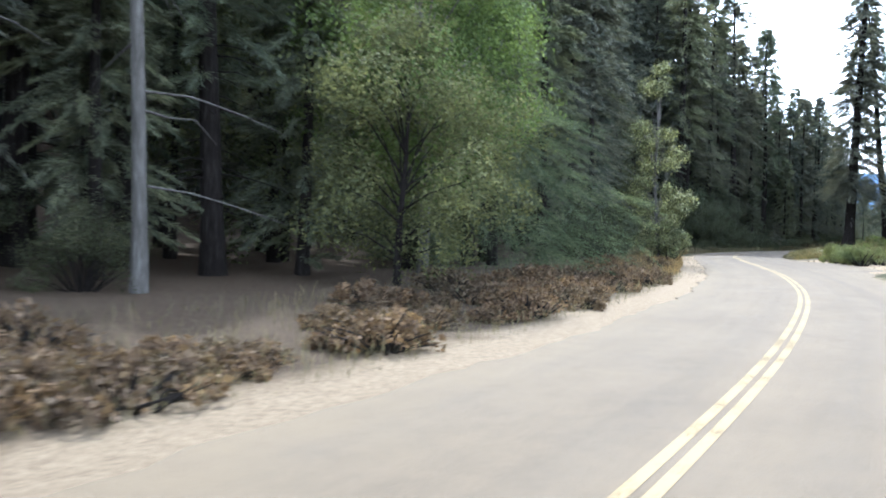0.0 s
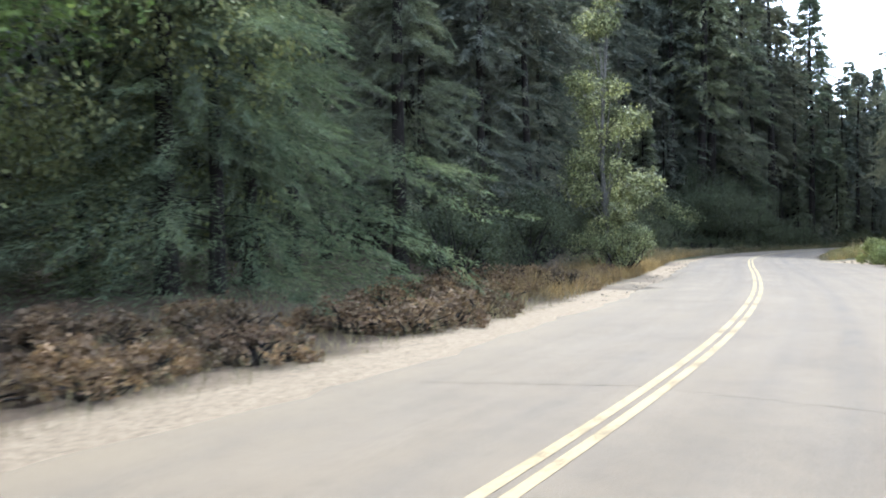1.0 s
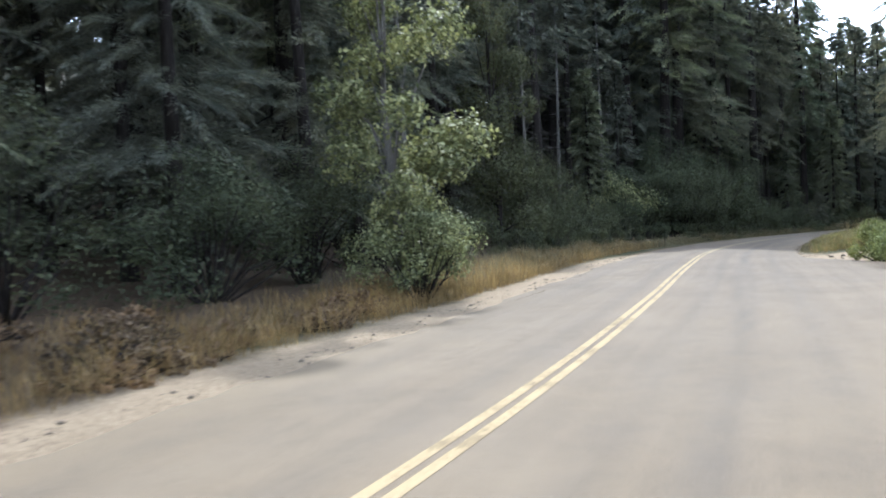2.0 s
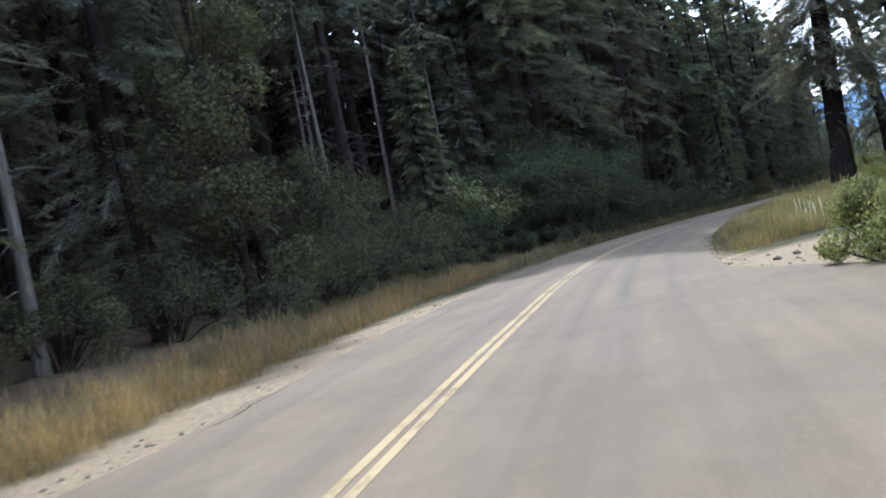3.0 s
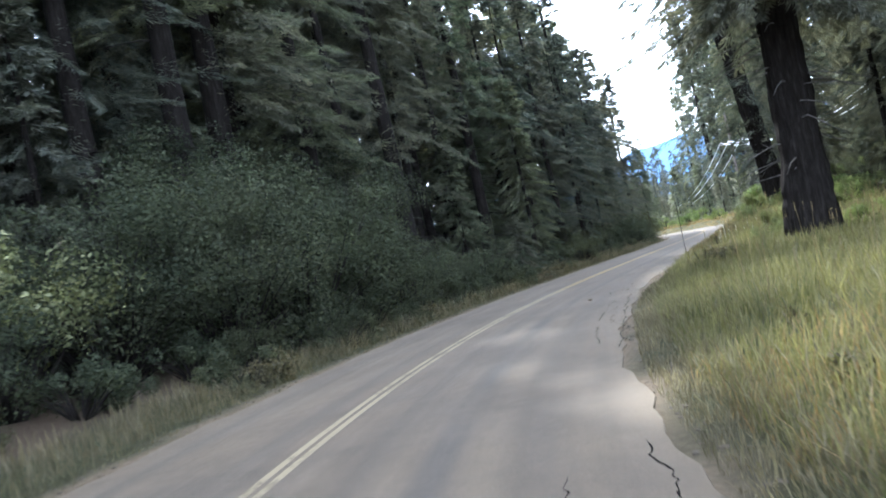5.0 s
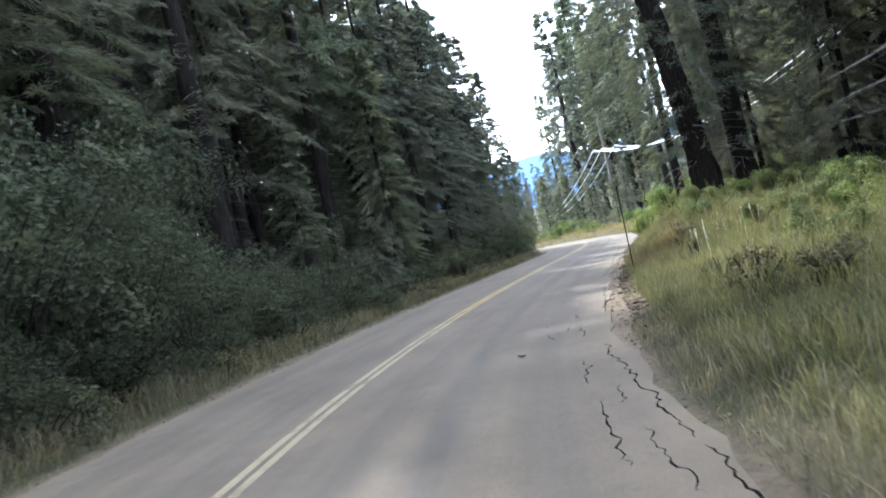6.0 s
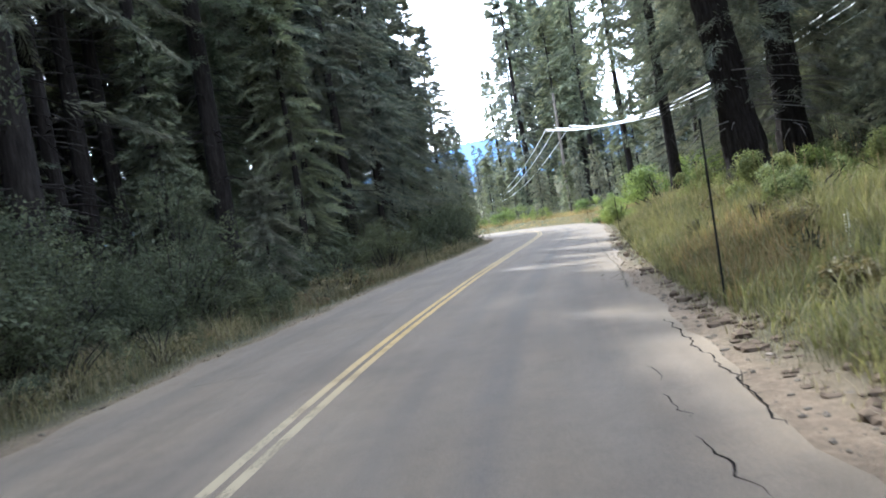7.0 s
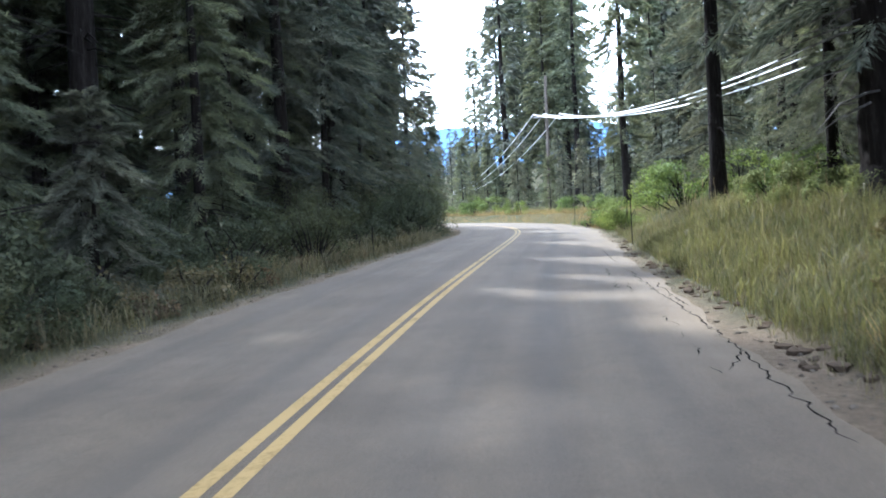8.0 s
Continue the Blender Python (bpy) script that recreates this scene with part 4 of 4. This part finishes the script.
def utility_pole(x, y, z0, tall, turn, arm=1.9, over=0.5):
    e = new("utility_pole")
    e.matrix_basis = pose(x, y, z0, 0, 0, turn)
    part("pole", mesh_of("pole", *tube([(0, 0, -0.4), (0, 0, tall * 0.5), (0, 0, tall + over)], [0.16, 0.14, 0.11], 12), POLE_WOOD), e)
    bm = bmesh.new()
    bmesh.ops.create_cube(bm, size=1, matrix=Matrix.Translation((0, 0.14, tall)) @ Matrix.Diagonal((arm, 0.10, 0.12, 1)))
    bmesh.ops.bevel(bm, geom=bm.edges[:], offset=0.012, segments=1, affect="EDGES")
    me = bpy.data.meshes.new("crossarm")
    bm.to_mesh(me)
    bm.free()
    me.materials.append(ARM_WOOD)
    crossarm = part("crossarm", me, e, "pale weathered grey crossarm")
    ins = mesh_of("insulator", *tube([(0, 0, 0), (0, 0, 0.05), (0, 0, 0.08), (0, 0, 0.13), (0, 0, 0.16)], [0.02, 0.05, 0.035, 0.05, 0.02], 10), DARK_STEEL)
    ends = []
    for k in (-0.48, -0.1, 0.48):
        o = part("insulator", ins, crossarm)
        o.location = (k * arm, 0.14, tall + 0.06)
        ends.append(e.matrix_basis @ Vector((k * arm, 0.14, tall + 0.22)))
    tagged(e, "weathered wooden utility pole with a crossarm and insulators", "utility pole", "utility poles")
    return ends


def wire(a, b, sag):
    pts = [a.lerp(b, i / 24) - Vector((0, 0, sag * 4 * (i / 24) * (1 - i / 24))) for i in range(25)]
    ob = new("power_line", mesh_of("power_line", *tube(pts, [0.03] * 25, 6), WIRE))
    return tagged(ob, "pale overhead power line wire hung between poles", "power line", "power lines")


NEAR = utility_pole(17.3, 20.0, 1.1, 6.0, 12)
MID = utility_pole(9.7, 66.9, 0.3, 7.7, 4, 2.2, 3.2)
LAST = utility_pole(3.15, 97, -4.9, 7.6, 0)
BACK = utility_pole(25.0, -14, 1.5, 7.5, 10)
for i in range(3):
    wire(NEAR[i], MID[i], 1.75)
    wire(MID[i], LAST[i], 1.0)
    wire(BACK[i], NEAR[i], 1.0)


# ---- cracks, stones and clods by the road ----
def crack(points, width, seed):
    """A jagged dark crack through plan points (y, u)."""
    rng = np.random.default_rng(seed)
    V, F, drift = [], [], 0.0
    dense = []
    for (ya, ua), (yb, ub) in zip(points, points[1:]):
        n = max(2, int(math.hypot(yb - ya, ub - ua) / 0.09))
        for k in range(n):
            t = k / n
            drift = 0.45 * drift + rng.normal(0, 0.022)
            dense.append((ya + (yb - ya) * t + rng.normal(0, 0.012), ua + (ub - ua) * t + drift))
    for i, (yq, u) in enumerate(dense):
        s = np.interp(yq, LINE[:station(60), 1], np.arange(station(60)))
        k = int(s)
        p = LINE[k] + (LINE[k + 1] - LINE[k]) * (s - k) + SIDE[k] * u
        a, b = dense[max(i - 1, 0)], dense[min(i + 1, len(dense) - 1)]
        d = np.array([b[1] - a[1], b[0] - a[0]])
        d = np.array([-d[1], d[0]]) / (np.linalg.norm(d) + 1e-6)
        w = width * rng.uniform(0.25, 1.0) * min(1, i / 3 + 0.1, (len(dense) - 1 - i) / 3 + 0.1)
        q = SIDE[k] * d[0] + TANG[k] * d[1]
        for sgn in (-0.5, 0.5):
            V.append((*(p + q * w * sgn), 0.0035 - 0.02 * (u / 3) ** 2))
    for i in range(len(dense) - 1):
        F.append((2 * i, 2 * i + 1, 2 * i + 3, 2 * i + 2))
    return V, F


def cracks(name, runs, width, seed):
    pieces = [crack(r, width, seed + i) for i, r in enumerate(runs)]
    return tagged(new(name, mesh_of(name, *join(pieces), CRACK)), "dark jagged cracks in the worn asphalt", "crack", kind="structure")


cracks("edge_crack", [[(-16.6, 3.1), (-13.3, 3.12), (-10.3, 3.06), (-7.3, 2.96)], [(-27.0, 3.0), (-24.5, 3.06), (-21.8, 3.02)], [(-3.4, 3.06), (-1.3, 3.1), (1.2, 3.1)], [(4.6, 3.0), (7.4, 3.04), (9.6, 3.05), (12.6, 2.95), (16.0, 2.86)],
                      [(10.4, 3.1), (12.2, 3.08), (14.4, 3.04)], [(18.0, 2.8), (22.5, 2.7)], [(-50, -2.7), (-47.2, -2.66)], [(-44.0, -2.72), (-41.5, -2.8)]], 0.026, 40)
cracks("lane_crack", [[(-15.9, 2.82), (-15.0, 2.72), (-13.3, 2.70)], [(-12.6, 2.66), (-11.3, 2.64), (-10.4, 2.7)], [(-9.8, 2.66), (-8.3, 2.68)], [(-13.3, 2.92), (-12.3, 2.84), (-11.6, 2.9)], [(-10.9, 2.86), (-10.0, 2.9)], [(-12.5, 2.85), (-12.2, 2.66)],
                      [(-6.5, 2.77), (-5.6, 2.69), (-4.9, 2.68)], [(-5.5, 2.69), (-6.1, 2.62)], [(-4.5, 2.66), (-3.3, 2.58)], [(-3.0, 2.6), (-2.2, 2.56)], [(-1.9, 2.62), (-1.1, 2.6)], [(-5.6, 2.50), (-4.9, 2.54)], [(-6.4, 2.41), (-5.9, 2.28), (-5.3, 2.22)], [(-4.8, 2.2), (-4.2, 2.18)]], 0.021, 60)
cracks("lane_crack", [[(6.4, 2.69), (6.8, 2.66)], [(7.1, 2.67), (7.7, 2.7)], [(8.0, 2.67), (8.6, 2.69)], [(8.8, 2.71), (9.6, 2.74), (9.7, 2.86)], [(6.5, 2.78), (7.0, 2.9), (7.6, 3.1)], [(12.6, 2.45), (13.8, 2.47)], [(14.6, 2.48), (16.5, 2.49)], [(12.0, 2.6), (13.6, 2.66)],
                      [(-26, 2.3), (-24.8, 2.4)], [(-23.6, 2.3), (-22.4, 2.42)]], 0.021, 74)
cracks("joint_crack", [[(-72.2, -2.4), (-71.6, -0.4), (-72.0, 2.2)], [(-61.5, -2.6), (-61.2, -0.3)], [(-12.2, -2.8), (-11.3, -1.0)], [(1.0, -2.7), (1.4, -1.2)], [(-26.6, -2.8), (-25.8, -0.8)]], 0.013, 80)


def stones(name, label, areas, mat, seed, small, large):
    rng = np.random.default_rng(seed)
    ico = bmesh.new()
    bmesh.ops.create_icosphere(ico, subdivisions=1, radius=1)
    base = np.array([v.co[:] for v in ico.verts])
    tri = np.array([[v.index for v in f.verts] for f in ico.faces])
    ico.free()
    V, F = [], []
    for y0, y1, u0, u1, n in areas:
        for _ in range(n):
            x, y = beside(rng.uniform(y0, y1), u0 + (u1 - u0) * rng.uniform(0, 1))
            r = small + (large - small) * rng.uniform(0, 1) ** 3
            c, s_ = math.cos(rng.uniform(0, 6.28)), math.sin(rng.uniform(0, 6.28))
            shape = base * (1 + rng.normal(0, 0.16, (len(base), 1))) * [r * rng.uniform(0.8, 1.4), r, r * rng.uniform(0.5, 0.8)]
            V.append((x, y, 0.0, shape))
    xy = np.array([(v[0], v[1]) for v in V])
    z = ground_height(xy[:, 0], xy[:, 1])
    P = np.concatenate([v[3] + [v[0], v[1], zz + 0.25 * v[3][:, 2].max()] for v, zz in zip(V, z)])
    F = np.concatenate([tri + i * len(base) for i in range(len(V))])
    return tagged(new(name, mesh_of(name, P, F, mat)), label, "stones", kind="stuff")


stones("gravel", "small pale gravel stones on the sandy shoulder", [(-36, 30, 3.15, 3.6, 1400), (-54, -34, 3.2, 8.0, 900), (-62, 30, -3.6, -3.05, 900)], STONE, 5, 0.008, 0.035)
stones("earth_clods", "dark clods of earth along the road's edge", [(-8, 6, 3.4, 4.05, 460), (6, 18, 3.35, 3.75, 160), (18, 28, 3.3, 3.6, 50)], CLOD, 6, 0.018, 0.095)


def rock(x, y, r, seed):
    rng = np.random.default_rng(seed)
    bm = bmesh.new()
    bmesh.ops.create_icosphere(bm, subdivisions=3, radius=1)
    for v in bm.verts:
        n = noise.noise(v.co * 1.3 + Vector((seed, 0, 0))) * 0.35 + noise.noise(v.co * 4 + Vector((0, seed, 0))) * 0.1
        v.co = Vector((v.co.x * r * 1.3, v.co.y * r, v.co.z * r * 0.7)) * (1 + n)
    me = bpy.data.meshes.new("rock")
    bm.to_mesh(me)
    bm.free()
    me.materials.append(STONE)
    ob = new("rock", me)
    ob.matrix_basis = pose(x, y, height(x, y) + r * 0.25, 0, 0, rng.uniform(0, 360))
    return tagged(ob, "pale weathered rock at the edge of the gravel pull-out", "rock", "rocks")


for i, (x, y, r) in enumerate(((8.75, -35.0, 0.06), (9.3, -35.9, 0.04), (9.0, -34.6, 0.05), (8.4, -34.0, 0.04), (11.9, -41.0, 0.06), (12.4, -42.2, 0.04))):
    rock(x, y, r, i + 1)


def dead_leaf(yq, u, turn):
    bm = bmesh.new()
    n = 9
    left, right = [], []
    for k in range(n):
        t = k / (n - 1)
        w = 0.055 * math.sin(math.pi * t ** 0.8) * (1 + 0.25 * math.sin(9 * t))
        z = 0.012 + 0.03 * (2 * t - 1) ** 2
        left.append(bm.verts.new((-w, 0.2 * (t - 0.5), z + 0.018)))
        right.append(bm.verts.new((w, 0.2 * (t - 0.5), z + 0.025)))
    mid = [bm.verts.new((0, 0.2 * (k / (n - 1) - 0.5), 0.004 + 0.02 * (2 * k / (n - 1) - 1) ** 2)) for k in range(n)]
    for k in range(n - 1):
        bm.faces.new((left[k], mid[k], mid[k + 1], left[k + 1]))
        bm.faces.new((mid[k], right[k], right[k + 1], mid[k + 1]))
    me = bpy.data.meshes.new("dead_leaf")
    bm.to_mesh(me)
    bm.free()
    me.materials.append(CLOD)
    ob = new("dead_leaf", me)
    x, y = beside(yq, u)
    ob.matrix_basis = pose(x, y, 0.0, 0, 0, turn) @ Matrix.Scale(0.6, 4)
    return tagged(ob, "curled dark dead leaf lying on the asphalt", "leaf")


dead_leaf(-7.3, 1.98, 50)


# ---- grass ----
def grass(name, label, areas, mat, seed):
    """Blades over stretches (y0, y1, u0, u1, blades, low, high)."""
    rng = np.random.default_rng(seed)
    V, F, o = [], [], 0
    for y0, y1, u0, u1, n, low, high in areas:
        yq, u = rng.uniform(y0, y1, n), rng.uniform(u0, u1, n)
        p = beside(yq, u)
        tuft = 0.55 + 0.45 * wobble(p[:, 0], p[:, 1], 2.2)
        keep = rng.uniform(0, 1, n) < 0.35 + 0.65 * tuft
        p, tuft = p[keep], tuft[keep]
        n = len(p)
        z = ground_height(p[:, 0], p[:, 1])
        h = (low + (high - low) * rng.uniform(0, 1, n) ** 1.5) * (0.6 + 0.5 * tuft) * (0.4 + 0.6 * smooth(3.1, 4.0, np.abs(u[keep])))
        a = rng.uniform(0, 6.28, n)
        d = np.stack([np.cos(a), np.sin(a), 0 * a], 1)
        s = np.stack([-np.sin(a), np.cos(a), 0 * a], 1) * (0.0022 + 0.0036 * rng.uniform(0, 1, n))[:, None]
        bend = (h * rng.uniform(0.12, 0.8, n))[:, None]
        b = np.stack([p[:, 0], p[:, 1], z - 0.02], 1)
        m = b + d * bend * 0.3 + np.stack([0 * h, 0 * h, h * 0.62], 1)
        t = b + d * bend + np.stack([0 * h, 0 * h, h], 1)
        V.append(np.stack([b, m + s * 1.1, t, m - s * 1.1], 1).reshape(-1, 3))
        k = np.arange(n)[:, None] * 4 + o
        F.append(np.concatenate([k + [0, 1, 3], k + [1, 2, 3]], 1).reshape(-1, 3))
        o += n * 4
    ob = new(name, mesh_of(name, np.concatenate(V), np.concatenate(F), mat))
    return tagged(ob, label, "grass", kind="stuff")


grass("green_grass", "tall green grass on the bank beside the road", [(-33.2, 2, 3.7, 11, 160000, 0.12, 0.52), (2, 22, 3.6, 10, 100000, 0.12, 0.55), (22, 46, 3.6, 10, 30000, 0.12, 0.55),
                                                                        (-2, 36, -6.2, -3.8, 7000, 0.12, 0.6), (-46, -36, 9, 16, 6000, 0.15, 0.6), (44, 84, 3.5, 14, 18000, 0.2, 0.7)], GRASS_GREEN, 1)
grass("golden_grass", "golden dry grass along the road edge", [(-62, -20, -6.4, -4.0, 38000, 0.08, 0.6), (-53, -40, -5.6, -3.9, 12000, 0.1, 0.55), (-33.5, -20, 3.6, 5.4, 5000, 0.08, 0.5), (1.0, 6.5, 3.75, 5.0, 7500, 0.12, 0.55), (-33.5, -26, 4.0, 9, 6000, 0.12, 0.55),
                                                              (38, 84, 3.3, 9, 40000, 0.15, 0.6)], GRASS_DRY, 2)
grass("straw_grass", "pale straw-coloured grass on the verges", [(-24, 45, -5.6, -3.5, 46000, 0.06, 0.66), (-33, 46, 3.7, 9.5, 29000, 0.1, 0.6), (-33, 46, 3.4, 4.1, 13000, 0.06, 0.3), (-32, -6, 3.3, 4.0, 14000, 0.12, 0.42), (-50, -22, -7.2, -4.4, 16000, 0.15, 0.7), (-22, 45, -3.6, -3.0, 9000, 0.05, 0.22),
                                                                (-44, -37, 8, 14, 3000, 0.12, 0.5), (-95, -60, -7.5, -3.7, 14000, 0.05, 0.4)], GRASS_STRAW, 3)


grass("rusty_grass", "short rusty brown grass at the foot of the bank", [(-18, 4, 3.75, 4.7, 5000, 0.08, 0.4), (4, 26, 3.6, 5.8, 22000, 0.08, 0.5), (-16, 32, -5.4, -3.35, 24000, 0.08, 0.55)], WEED, 4)


def seed_heads(name, label, areas, mat, seed, low, high, head):
    """Thin stalks, each with a slim head of small kites."""
    rng = np.random.default_rng(seed)
    Vs, Fs, o = [], [], 0
    for y0, y1, u0, u1, n in areas:
        for _ in range(n):
            x, y = beside(rng.uniform(y0, y1), rng.uniform(u0, u1))
            h, a = rng.uniform(low, high), rng.uniform(0, 6.28)
            z = height(x, y)
            tip = np.array([x + 0.12 * h * math.cos(a), y + 0.12 * h * math.sin(a), z + h])
            w = np.array([math.sin(a), -math.cos(a), 0]) * 0.004
            V = [np.array([x, y, z]) - w, np.array([x, y, z]) + w, tip + w, tip - w]
            F = [(0, 1, 2), (0, 2, 3)]
            for k in range(6):
                c = tip + [0, 0, 0.018 * (k - 4) * head / 0.012]
                d = rng.normal(0, 1, 3)
                d[2] = abs(d[2])
                d *= head / np.linalg.norm(d)
                e = np.cross(d, rng.normal(0, 1, 3))
                e *= 0.5 * head / (np.linalg.norm(e) + 1e-6)
                i = len(V)
                V += [c - d, c + e, c + d, c - e]
                F += [(i, i + 1, i + 2), (i, i + 2, i + 3)]
            Vs.append(np.array(V))
            Fs.append(np.array(F) + o)
            o += len(V)
    return tagged(new(name, mesh_of(name, np.concatenate(Vs), np.concatenate(Fs), mat)), label, "grass", kind="stuff")


seed_heads("seed_stalks", "pale seed-headed grass stalks above the bank", [(-34, 24, 4.6, 9.5, 380)], GRASS_STRAW, 7, 0.55, 1.0, 0.02)
seed_heads("wildflowers", "small white and yellow wildflowers in the grass", [(-33, -29, 5.2, 7.0, 40), (-2, 2, 5.0, 6.5, 12), (8, 16, 5.5, 8, 10)], plain_material("cream_petals", (0.42, 0.40, 0.28), (0.55, 0.54, 0.42), 40, 0.7), 8, 0.35, 0.65, 0.022)


# ---- the far ridge ----
def ridge():
    m, n, l, b = material("haze_tinted_ridge")
    # the blue of the haze over that distance is put into the base colour
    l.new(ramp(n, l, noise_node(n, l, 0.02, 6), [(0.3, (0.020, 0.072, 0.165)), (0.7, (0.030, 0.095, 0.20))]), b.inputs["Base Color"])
    b.inputs["Roughness"].default_value = 1.0
    V, F = [], []
    for i in range(61):
        x = -1500 + 50 * i
        top = 140 + 22 * math.sin(i * 0.21 + 1) + 10 * math.sin(i * 0.9) + 5 * math.sin(i * 2.3)
        V += [(x, 1500 + 0.0002 * x * x, -20), (x, 1800, top), (x, 2300, top * 0.9), (x, 2600, -20)]
    for i in range(60):
        for k in range(3):
            a = i * 4 + k
            F.append((a, a + 4, a + 5, a + 1))
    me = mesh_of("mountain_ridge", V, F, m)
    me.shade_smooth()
    return tagged(new("mountain_ridge", me), "wooded mountain ridge in the distance, tinted haze blue", "mountain", kind="structure")


ridge()
